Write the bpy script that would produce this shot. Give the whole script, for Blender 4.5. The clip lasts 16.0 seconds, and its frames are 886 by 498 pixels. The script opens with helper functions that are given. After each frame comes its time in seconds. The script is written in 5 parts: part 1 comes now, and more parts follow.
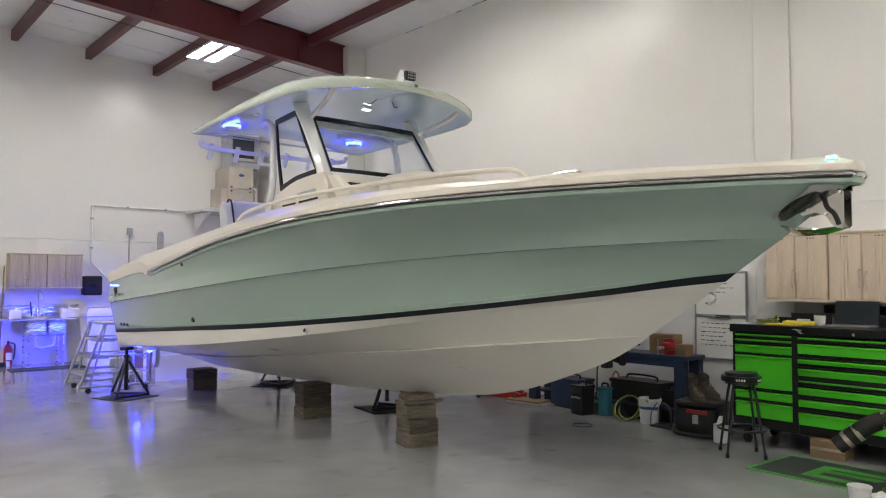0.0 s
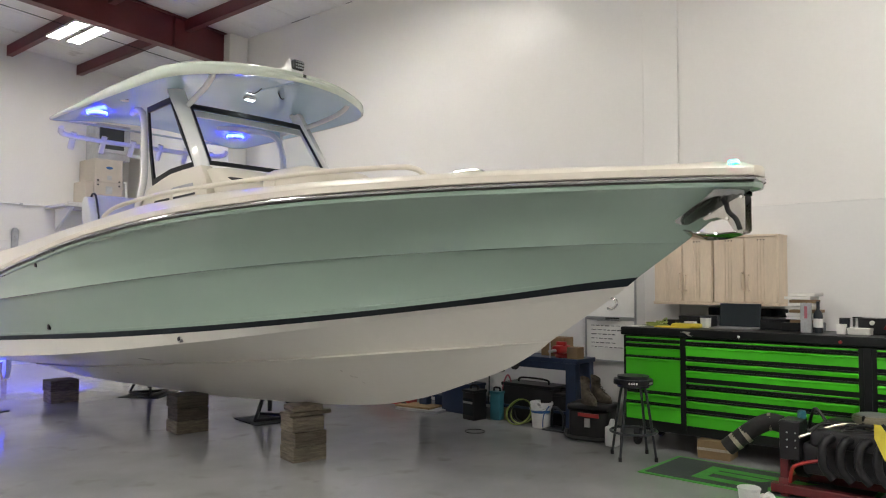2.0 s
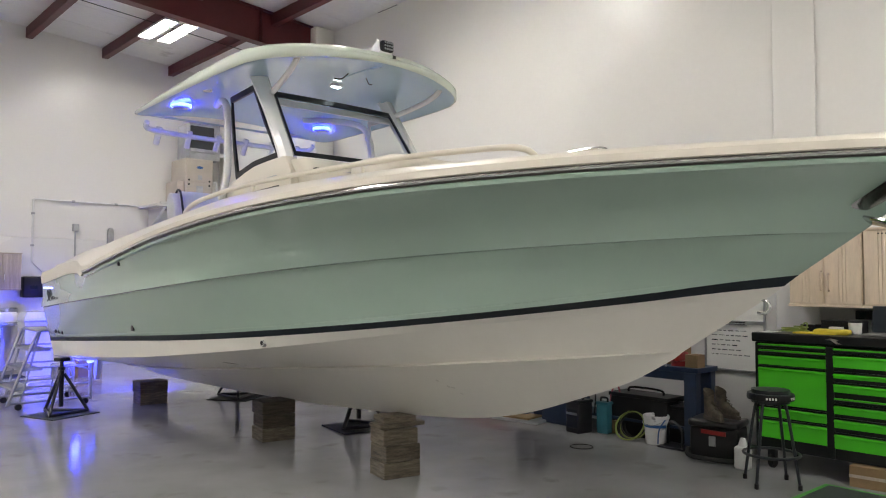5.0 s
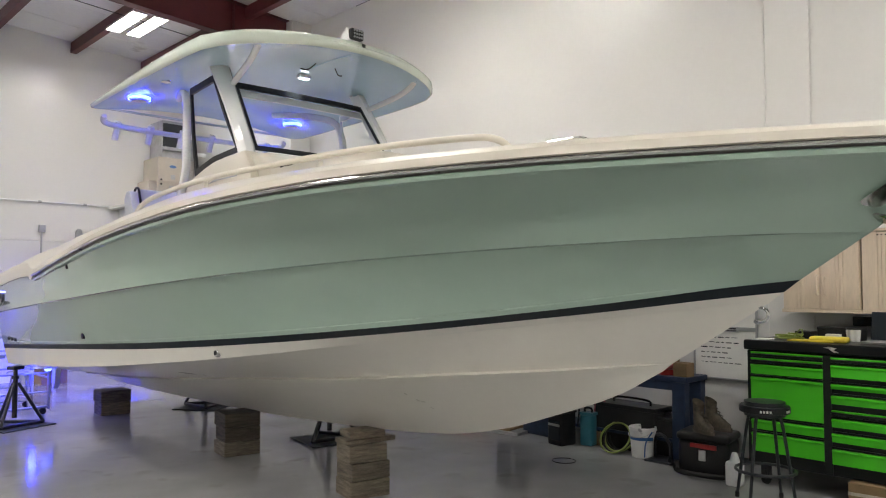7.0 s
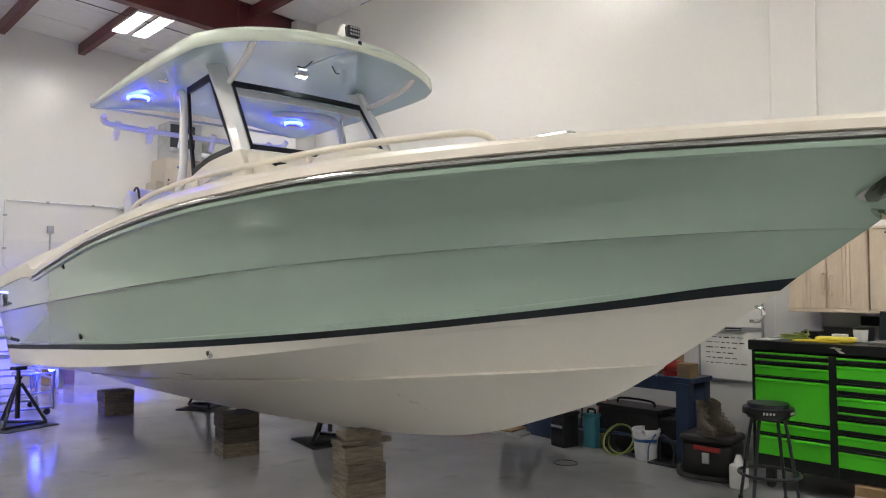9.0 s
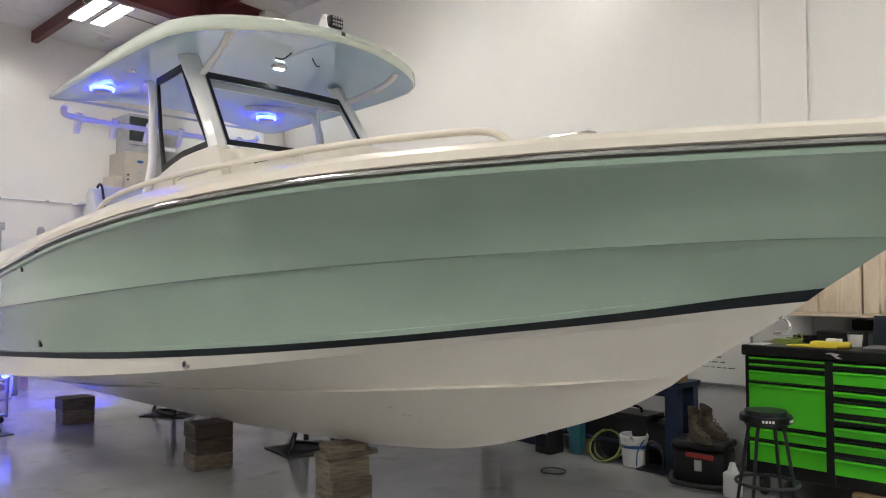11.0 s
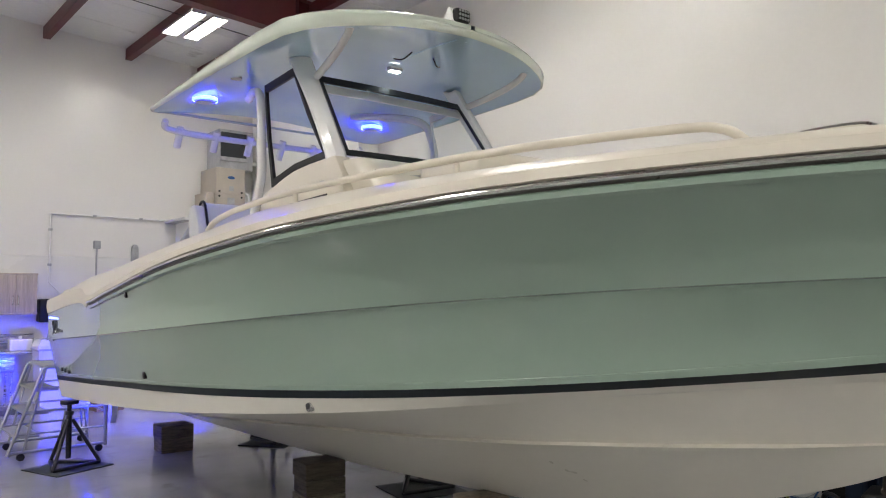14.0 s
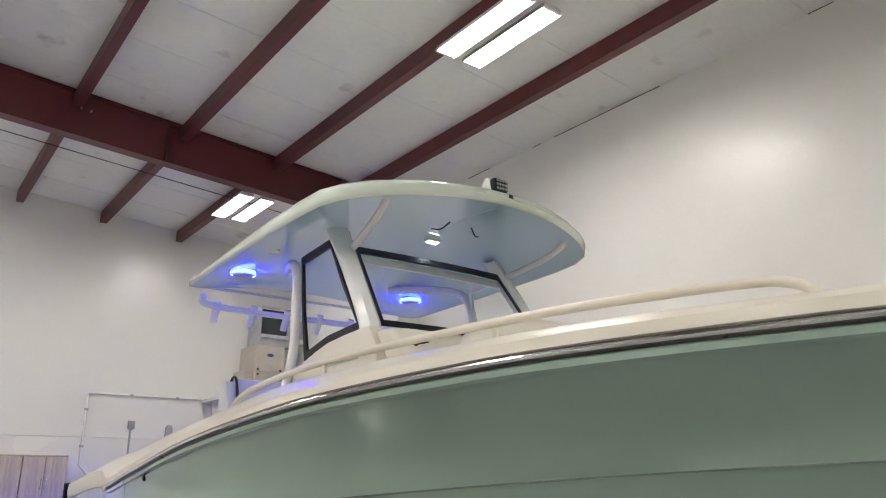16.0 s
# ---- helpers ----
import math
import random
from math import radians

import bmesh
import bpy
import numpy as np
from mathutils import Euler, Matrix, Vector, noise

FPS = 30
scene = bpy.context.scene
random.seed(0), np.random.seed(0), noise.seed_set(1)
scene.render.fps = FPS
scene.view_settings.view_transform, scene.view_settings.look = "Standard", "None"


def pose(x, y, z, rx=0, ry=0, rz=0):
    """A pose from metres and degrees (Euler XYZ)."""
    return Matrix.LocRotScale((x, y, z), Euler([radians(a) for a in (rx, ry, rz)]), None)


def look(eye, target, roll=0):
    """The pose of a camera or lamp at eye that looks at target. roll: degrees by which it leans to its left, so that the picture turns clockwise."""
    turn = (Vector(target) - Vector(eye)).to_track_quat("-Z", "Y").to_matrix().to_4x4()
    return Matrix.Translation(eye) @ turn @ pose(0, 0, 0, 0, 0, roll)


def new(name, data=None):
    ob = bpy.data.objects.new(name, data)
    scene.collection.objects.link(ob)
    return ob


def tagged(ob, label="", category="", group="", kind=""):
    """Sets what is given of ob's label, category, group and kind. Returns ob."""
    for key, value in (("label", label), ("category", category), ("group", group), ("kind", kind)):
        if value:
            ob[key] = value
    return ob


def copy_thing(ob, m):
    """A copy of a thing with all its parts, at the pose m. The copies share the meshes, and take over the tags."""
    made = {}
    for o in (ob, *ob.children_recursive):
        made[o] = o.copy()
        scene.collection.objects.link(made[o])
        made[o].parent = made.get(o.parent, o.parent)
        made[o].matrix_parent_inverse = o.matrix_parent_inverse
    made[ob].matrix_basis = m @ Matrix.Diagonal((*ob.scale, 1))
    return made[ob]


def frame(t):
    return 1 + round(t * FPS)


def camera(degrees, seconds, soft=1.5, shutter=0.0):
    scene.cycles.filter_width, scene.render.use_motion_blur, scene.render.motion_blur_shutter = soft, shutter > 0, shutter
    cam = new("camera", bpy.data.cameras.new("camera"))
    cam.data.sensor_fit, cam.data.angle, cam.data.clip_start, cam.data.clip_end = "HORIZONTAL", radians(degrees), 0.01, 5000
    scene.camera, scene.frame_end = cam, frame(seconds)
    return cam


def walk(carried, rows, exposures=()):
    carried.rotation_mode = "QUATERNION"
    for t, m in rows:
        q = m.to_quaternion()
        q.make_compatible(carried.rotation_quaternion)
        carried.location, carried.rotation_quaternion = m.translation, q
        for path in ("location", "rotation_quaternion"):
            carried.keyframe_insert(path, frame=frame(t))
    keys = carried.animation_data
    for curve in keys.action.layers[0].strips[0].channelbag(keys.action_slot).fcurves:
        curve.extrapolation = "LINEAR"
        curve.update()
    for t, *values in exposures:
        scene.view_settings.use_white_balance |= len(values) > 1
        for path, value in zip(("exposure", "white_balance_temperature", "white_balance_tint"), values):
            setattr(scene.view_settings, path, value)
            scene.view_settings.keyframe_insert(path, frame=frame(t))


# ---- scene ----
cam = camera(61.5, 16.0, soft=1.1)
PATH = [
    (0, (0.015, 0.116, 1.611), (1.314, 1.634, 1.701), 0.2),
    (0.5, (0.024, 0.196, 1.633), (1.373, 1.67, 1.724), 0.2),
    (1, (0.042, 0.306, 1.643), (1.471, 1.702, 1.735), 0.2),
    (1.5, (0.088, 0.371, 1.639), (1.575, 1.705, 1.73), 0.2),
    (2, (0.2, 0.423, 1.645), (1.719, 1.722, 1.735), 0.2),
    (2.5, (0.353, 0.466, 1.655), (1.864, 1.774, 1.743), 0.2),
    (3, (0.451, 0.555, 1.643), (1.933, 1.896, 1.73), 0.2),
    (3.5, (0.514, 0.724, 1.644), (1.964, 2.099, 1.734), 0.2),
    (4, (0.552, 0.865, 1.648), (1.966, 2.277, 1.737), 0.2),
    (4.5, (0.571, 0.941, 1.639), (1.931, 2.404, 1.728), 0.2),
    (7, (1.007, 1.225, 1.654), (2.391, 2.666, 1.75), 0.2),
    (7.5, (1.086, 1.29, 1.662), (2.583, 2.613, 1.756), 0.2),
    (8, (1.087, 1.284, 1.658), (2.611, 2.576, 1.755), 0.2),
    (8.5, (1.14, 1.228, 1.653), (2.559, 2.634, 1.751), 0.2),
    (9, (1.167, 1.19, 1.647), (2.523, 2.657, 1.744), 0.1),
    (11.5, (1.189, 1.7, 1.738), (2.633, 3.081, 1.822), 0.1),
    (12, (1.272, 1.875, 1.759), (2.677, 3.296, 1.841), 0.1),
    (12.5, (1.269, 2.087, 1.774), (2.644, 3.537, 1.858), 0.1),
    (13, (1.251, 2.288, 1.789), (2.606, 3.756, 1.875), -0.0),
    (13.5, (1.281, 2.385, 1.798), (2.606, 3.88, 1.89), -0.1),
    (14, (1.322, 2.406, 1.813), (2.618, 3.924, 1.93), -0.1),
    (14.5, (1.355, 2.44, 1.81), (2.607, 3.99, 1.988), -0.2),
    (15, (1.391, 2.483, 1.808), (2.599, 4.03, 2.193), -0.1),
    (15.5, (1.444, 2.523, 1.805), (2.62, 4.055, 2.324), -0.2),
    (16, (1.516, 2.603, 1.802), (2.672, 4.126, 2.389), 0.0),
]
walk(cam, [(t, look(eye, target, roll)) for t, eye, target, roll in PATH], exposures=((0, -0.03), (2, 0.05), (4.5, 0.04), (9, 0.1), (11.5, 0.1), (13, 0.0), (14.5, -0.1), (15.2, -0.08), (16.0, -0.05)))

# ---------------------------------------------------------------- light
world = bpy.data.worlds.new("world")
scene.world = world
world.use_nodes = True
world.node_tree.nodes["Background"].inputs[0].default_value = (0.6, 0.7, 0.9, 1)
world.node_tree.nodes["Background"].inputs[1].default_value = 0.02
TUBE_GLOW = 60.0


def lamp(name, kind, m, energy, colour, size=0.1, size_y=0.0, spread=180):
    data = bpy.data.lights.new(name, kind)
    data.energy, data.color = energy, colour
    if kind == "AREA":
        data.shape = "RECTANGLE"
        data.size, data.size_y, data.spread = size, size_y or size, radians(spread)
    elif kind == "POINT":
        data.shadow_soft_size = size
    ob = new(name, data)
    ob.matrix_world = m
    return ob


lamp("underwater_lamp_1", "AREA", look((4.22, 11.36, 0.60), (3.45, 15.9, 0.30)), 26, (0.012, 0.02, 1.0), 0.08, 0.08, 34)
lamp("underwater_lamp_2", "AREA", look((5.30, 11.34, 0.60), (4.9, 13.5, 0.0)), 40, (0.012, 0.02, 1.0), 0.08, 0.08, 70)
lamp("transducer_lamp", "POINT", pose(3.80, 11.46, 0.57), 13, (0.012, 0.02, 1.0), 0.04)


# ---------------------------------------------------------------- materials
def mat(name, colour, rough=0.5, metal=0.0, vary=0.06, scale=6.0, fine=60.0, bump=0.02, coat=0.0, spots=None, rough_vary=0.08, per_object=0.0, spec=0.5, stretch=(1, 1, 1)):
    m = bpy.data.materials.new(name)
    m.use_nodes = True
    t = m.node_tree
    n, l = t.nodes, t.links
    b = n["Principled BSDF"]
    b.inputs["Metallic"].default_value = metal
    b.inputs["Coat Weight"].default_value = coat
    b.inputs["Coat Roughness"].default_value = 0.06
    b.inputs["Specular IOR Level"].default_value = spec
    co = n.new("ShaderNodeTexCoord")
    mp = n.new("ShaderNodeMapping")
    mp.inputs["Scale"].default_value = stretch
    l.new(co.outputs["Object"], mp.inputs["Vector"])
    big, small = n.new("ShaderNodeTexNoise"), n.new("ShaderNodeTexNoise")
    for node, s, d in ((big, scale, 5.0), (small, fine, 3.0)):
        node.inputs["Scale"].default_value, node.inputs["Detail"].default_value = s, d
        l.new(mp.outputs["Vector"], node.inputs["Vector"])
    mix = n.new("ShaderNodeMix")
    mix.data_type = "FLOAT"
    mix.inputs["Factor"].default_value = 0.35
    l.new(big.outputs["Fac"], mix.inputs["A"])
    l.new(small.outputs["Fac"], mix.inputs["B"])
    ramp = n.new("ShaderNodeMapRange")
    ramp.inputs["From Min"].default_value, ramp.inputs["From Max"].default_value = 0.3, 0.7
    ramp.inputs["To Min"].default_value, ramp.inputs["To Max"].default_value = 1 - vary * 2, 1 + vary * 2
    l.new(mix.outputs["Result"], ramp.inputs["Value"])
    shade = ramp.outputs["Result"]
    if per_object:
        info = n.new("ShaderNodeObjectInfo")
        r2 = n.new("ShaderNodeMapRange")
        r2.inputs["To Min"].default_value, r2.inputs["To Max"].default_value = 1 - per_object, 1 + per_object
        l.new(info.outputs["Random"], r2.inputs["Value"])
        mul = n.new("ShaderNodeMath")
        mul.operation = "MULTIPLY"
        l.new(shade, mul.inputs[0])
        l.new(r2.outputs["Result"], mul.inputs[1])
        shade = mul.outputs[0]
    vec = n.new("ShaderNodeVectorMath")
    vec.operation = "SCALE"
    vec.inputs[0].default_value = colour[:3]
    l.new(shade, vec.inputs["Scale"])
    out = vec.outputs["Vector"]
    if spots:
        col, size, lo, hi = spots
        sp = n.new("ShaderNodeTexNoise")
        sp.inputs["Scale"].default_value, sp.inputs["Detail"].default_value = size, 4.0
        l.new(co.outputs["Object"], sp.inputs["Vector"])
        sr = n.new("ShaderNodeMapRange")
        sr.inputs["From Min"].default_value, sr.inputs["From Max"].default_value = lo, hi
        l.new(sp.outputs["Fac"], sr.inputs["Value"])
        sm = n.new("ShaderNodeMix")
        sm.data_type = "RGBA"
        l.new(sr.outputs["Result"], sm.inputs["Factor"])
        l.new(out, sm.inputs["A"])
        sm.inputs["B"].default_value = (*col, 1)
        out = sm.outputs["Result"]
    l.new(out, b.inputs["Base Color"])
    rr = n.new("ShaderNodeMapRange")
    rr.inputs["To Min"].default_value, rr.inputs["To Max"].default_value = max(0.02, rough - rough_vary), min(1, rough + rough_vary)
    l.new(big.outputs["Fac"], rr.inputs["Value"])
    l.new(rr.outputs["Result"], b.inputs["Roughness"])
    if bump:
        bp = n.new("ShaderNodeBump")
        bp.inputs["Strength"].default_value, bp.inputs["Distance"].default_value = min(1.0, bump * 8), 0.01
        l.new(mix.outputs["Result"], bp.inputs["Height"])
        l.new(bp.outputs["Normal"], b.inputs["Normal"])
    return m


def glow(name, colour, strength):
    m = bpy.data.materials.new(name)
    m.use_nodes = True
    b = m.node_tree.nodes["Principled BSDF"]
    b.inputs["Base Color"].default_value = (0.8, 0.8, 0.8, 1)
    b.inputs["Emission Color"].default_value = (*colour, 1)
    b.inputs["Emission Strength"].default_value = strength
    return m


def glass(name, colour=(0.95, 0.97, 0.98)):
    """A thin clear pane: straight view through, mirror gloss by Fresnel."""
    m = bpy.data.materials.new(name)
    m.use_nodes = True
    t = m.node_tree
    t.nodes.clear()
    out, mix = t.nodes.new("ShaderNodeOutputMaterial"), t.nodes.new("ShaderNodeMixShader")
    clear, gloss, face = t.nodes.new("ShaderNodeBsdfTransparent"), t.nodes.new("ShaderNodeBsdfGlossy"), t.nodes.new("ShaderNodeLayerWeight")
    clear.inputs["Color"].default_value = (*colour, 1)
    gloss.inputs["Roughness"].default_value = 0.02
    power, scale = t.nodes.new("ShaderNodeMath"), t.nodes.new("ShaderNodeMath")
    power.operation, power.inputs[1].default_value = "POWER", 4.0
    scale.operation, scale.inputs[1].default_value, scale.inputs[2].default_value = "MULTIPLY_ADD", 0.35, 0.02
    t.links.new(face.outputs["Facing"], power.inputs[0])
    t.links.new(power.outputs[0], scale.inputs[0])
    t.links.new(scale.outputs[0], mix.inputs["Fac"])
    t.links.new(clear.outputs["BSDF"], mix.inputs[1])
    t.links.new(gloss.outputs["BSDF"], mix.inputs[2])
    t.links.new(mix.outputs["Shader"], out.inputs["Surface"])
    return m


M = dict(
    wall=mat("white_wall_paint", (0.80, 0.785, 0.76), 0.30, vary=0.012, scale=0.8, fine=25, bump=0.006, rough_vary=0.05),
    wainscot=mat("white_wainscot_panel", (0.78, 0.77, 0.755), 0.25, vary=0.012, scale=1.2, fine=30, bump=0.006),
    ceiling=mat("white_vinyl_insulation", (0.82, 0.815, 0.80), 0.55, vary=0.03, scale=1.1, fine=14, bump=0.05, spots=((0.60, 0.58, 0.56), 1.9, 0.66, 0.74)),
    steel_red=mat("dark_red_primer_steel", (0.105, 0.016, 0.02), 0.42, vary=0.10, scale=4, fine=40, bump=0.02),
    floor=mat("grey_epoxy_floor", (0.295, 0.295, 0.30), 0.11, spec=0.36, vary=0.10, scale=1.3, fine=110, bump=0.01, rough_vary=0.09, spots=((0.22, 0.215, 0.21), 3.1, 0.60, 0.76)),
    seafoam=mat("seafoam_gelcoat", (0.312, 0.422, 0.349), 0.2, vary=0.006, scale=0.5, fine=8, bump=0.0, coat=1.0, rough_vary=0.03),
    hullwhite=mat("white_gelcoat", (0.86, 0.83, 0.755), 0.3, vary=0.012, scale=1.0, fine=20, bump=0.003, coat=0.3),
    deckwhite=mat("white_deck_gelcoat", (0.70, 0.65, 0.56), 0.34, vary=0.008, scale=2, fine=30, bump=0.0, coat=0.2),
    navy=mat("navy_boot_stripe", (0.008, 0.014, 0.021), 0.38, vary=0.03, bump=0.0, spec=0.2),
    chrome=mat("polished_stainless", (0.80, 0.80, 0.79), 0.14, 1.0, vary=0.03, bump=0.0, rough_vary=0.04),
    whitepipe=mat("white_powder_coat", (0.82, 0.82, 0.82), 0.22, vary=0.01, bump=0.0, coat=0.3),
    topblue=mat("pale_aqua_gelcoat", (0.57, 0.78, 0.90), 0.12, vary=0.02, scale=1.6, bump=0.0, coat=0.8),
    topedge=mat("pale_seafoam_gelcoat", (0.66, 0.73, 0.65), 0.16, vary=0.01, bump=0.0, coat=0.4),
    black=mat("black_plastic", (0.013, 0.013, 0.015), 0.38, spec=0.3, vary=0.12, scale=10, bump=0.02),
    gasket=mat("dark_brown_rail_vinyl", (0.05, 0.043, 0.04), 0.3, vary=0.05, bump=0.0),
    anchorsteel=mat("dull_polished_steel", (0.50, 0.48, 0.44), 0.24, 1.0, vary=0.06, bump=0.004),
    darkmirror=mat("dark_polished_steel", (0.48, 0.49, 0.48), 0.10, 1.0, vary=0.05, bump=0.0, rough_vary=0.03),
    rubber=mat("black_rubber", (0.016, 0.016, 0.016), 0.6, spec=0.3, vary=0.15, scale=12, bump=0.04),
    blacksteel=mat("black_painted_steel", (0.014, 0.016, 0.022), 0.35, vary=0.15, scale=14, bump=0.02),
    boxblack=mat("black_cabinet_paint", (0.010, 0.011, 0.012), 0.34, spec=0.22, vary=0.05, scale=6, bump=0.006),
    green=mat("lime_green_drawer_paint", (0.07, 0.60, 0.012), 0.42, vary=0.006, scale=2, bump=0.0, coat=0.08),
    greenmat=mat("green_mat_print", (0.06, 0.30, 0.04), 0.7, vary=0.1, scale=20, bump=0.05),
    darkmat=mat("dark_grey_floor_mat", (0.045, 0.055, 0.055), 0.75, vary=0.12, scale=15, fine=200, bump=0.08),
    timber=mat("weathered_timber", (0.135, 0.114, 0.084), 0.78, vary=0.36, scale=5, fine=30, bump=0.14, per_object=0.55, stretch=(1.2, 1.2, 9)),
    oak=mat("pale_wood_laminate", (0.45, 0.385, 0.325), 0.4, vary=0.13, scale=2.2, fine=16, bump=0.02, stretch=(14, 14, 1)),
    cream=mat("cream_plastic_cabinet", (0.68, 0.56, 0.43), 0.45, vary=0.05, scale=2.0, fine=16, bump=0.02, stretch=(8, 8, 1)),
    inox=mat("brushed_stainless", (0.62, 0.63, 0.64), 0.28, 1.0, vary=0.06, scale=3, fine=90, bump=0.02, stretch=(1, 1, 12)),
    alu=mat("grey_aluminium", (0.42, 0.43, 0.44), 0.4, 0.8, vary=0.06, scale=10, bump=0.01),
    beige=mat("beige_furnace_sheet", (0.47, 0.42, 0.36), 0.45, vary=0.05, scale=4, bump=0.01),
    greymetal=mat("galvanised_sheet", (0.42, 0.43, 0.45), 0.4, 0.6, vary=0.12, scale=8, bump=0.02),
    bluebench=mat("dark_blue_bench_paint", (0.012, 0.027, 0.07), 0.45, vary=0.14, scale=9, bump=0.03),
    red=mat("red_paint", (0.34, 0.014, 0.014), 0.35, vary=0.08, bump=0.01),
    cushion=mat("light_grey_vinyl", (0.55, 0.56, 0.58), 0.5, vary=0.03, scale=8, fine=80, bump=0.03),
    cardboard=mat("brown_cardboard", (0.25, 0.165, 0.085), 0.8, vary=0.06, scale=7, bump=0.03),
    paper=mat("white_paper", (0.80, 0.79, 0.75), 0.7, vary=0.02, bump=0.0),
    ink=mat("dark_ink", (0.05, 0.05, 0.06), 0.6, vary=0.05, bump=0.0),
    yellow=mat("yellow_plastic", (0.75, 0.62, 0.06), 0.5, vary=0.06, bump=0.02),
    lime=mat("yellow_green_cable", (0.20, 0.26, 0.05), 0.45, vary=0.05, bump=0.0),
    pink=mat("pink_hose", (0.45, 0.12, 0.16), 0.5, vary=0.06, bump=0.0),
    bucketwhite=mat("white_bucket_plastic", (0.72, 0.72, 0.72), 0.4, vary=0.05, scale=10, bump=0.01, spots=((0.3, 0.3, 0.32), 9, 0.62, 0.7)),
    blueplastic=mat("blue_plastic", (0.02, 0.10, 0.30), 0.4, vary=0.08, bump=0.01),
    teal=mat("teal_plastic", (0.03, 0.15, 0.20), 0.4, vary=0.08, bump=0.01),
    leather=mat("brown_work_leather", (0.075, 0.06, 0.042), 0.7, vary=0.3, scale=18, bump=0.12),
    sole=mat("dirty_rubber_sole", (0.08, 0.066, 0.05), 0.8, vary=0.2, scale=18, bump=0.08),
    engine=mat("black_engine_paint", (0.012, 0.012, 0.014), 0.32, spec=0.35, vary=0.2, scale=14, bump=0.04),
    engred=mat("red_engine_stand", (0.13, 0.010, 0.014), 0.4, vary=0.15, scale=10, bump=0.03),
    brass=mat("dull_steel_clamp", (0.42, 0.38, 0.30), 0.35, 0.9, vary=0.15, bump=0.02),
    screen=mat("dark_laptop_screen", (0.02, 0.024, 0.03), 0.15, vary=0.02, bump=0.0),
    glass=glass("clear_glass"),
    tube=glow("fluorescent_tube", (1.0, 0.965, 0.90), TUBE_GLOW),
    led_white=glow("white_led", (0.8, 0.93, 1.0), 30),
    led_blue=glow("blue_led", (0.10, 0.14, 1.0), 7),
    led_ring=glow("blue_ring_led", (0.006, 0.011, 1.0), 110),
    led_green=glow("green_navigation_led", (0.02, 1.0, 0.72), 16),
)


M["seafoam"].node_tree.nodes["Principled BSDF"].inputs["Coat IOR"].default_value = 1.6


# ---------------------------------------------------------------- mesh helpers
def link(name, bm, material, parent=None, label="", smooth=False):
    bmesh.ops.recalc_face_normals(bm, faces=bm.faces)
    me = bpy.data.meshes.new(name)
    bm.to_mesh(me)
    bm.free()
    me.materials.append(M[material])
    if smooth:
        me.polygons.foreach_set("use_smooth", [True] * len(me.polygons))
        me.set_sharp_from_angle(angle=radians(35))
    ob = new(name, me)
    if parent:
        ob.parent = parent
    if label:
        ob["label"] = label
    return ob


def part(name, bm, material, parent, label="", smooth=False):
    return link(name, bm, material, parent, label, smooth)


def thing(name, m, label, category, group="", kind=""):
    ob = new(name)
    ob.matrix_basis = m
    ob.empty_display_size = 0.2
    return tagged(ob, label, category, group, kind)


def box(lo, hi, bevel=0.0, bm=None, seg=2):
    b = bmesh.new()
    bmesh.ops.create_cube(b, size=1)
    for v in b.verts:
        v.co = Vector([(lo[i] + hi[i]) / 2 + v.co[i] * (hi[i] - lo[i]) for i in range(3)])
    if bevel:
        bmesh.ops.bevel(b, geom=b.edges[:], offset=bevel, segments=seg, affect="EDGES", profile=0.5)
    return join(bm, b)


def join(bm, b):
    if bm is None:
        return b
    me = bpy.data.meshes.new("scratch")
    b.to_mesh(me)
    b.free()
    bm.from_mesh(me)
    bpy.data.meshes.remove(me)
    return bm


def cyl(p, q, r, r2=None, seg=20, bm=None, bevel=0.0):
    p, q = Vector(p), Vector(q)
    b = bmesh.new()
    bmesh.ops.create_cone(b, cap_ends=True, segments=seg, radius1=r, radius2=r if r2 is None else r2, depth=(q - p).length)
    if bevel:
        bmesh.ops.bevel(b, geom=[e for e in b.edges if len(e.link_faces) == 2 and abs(e.link_faces[0].normal.z - e.link_faces[1].normal.z) > 0.5], offset=bevel, segments=2, affect="EDGES")
    turn = (q - p).to_track_quat("Z", "Y").to_matrix().to_4x4()
    bmesh.ops.transform(b, matrix=Matrix.Translation((p + q) / 2) @ turn, verts=b.verts)
    return join(bm, b)


def smooth_path(points, steps=6):
    pts = [Vector(p) for p in points]
    out = []
    for i in range(len(pts) - 1):
        a, b, c, d = pts[max(i - 1, 0)], pts[i], pts[i + 1], pts[min(i + 2, len(pts) - 1)]
        for k in range(steps):
            t = k / steps
            out.append(0.5 * (2 * b + (c - a) * t + (2 * a - 5 * b + 4 * c - d) * t * t + (3 * b - a - 3 * c + d) * t ** 3))
    out.append(pts[-1])
    return out


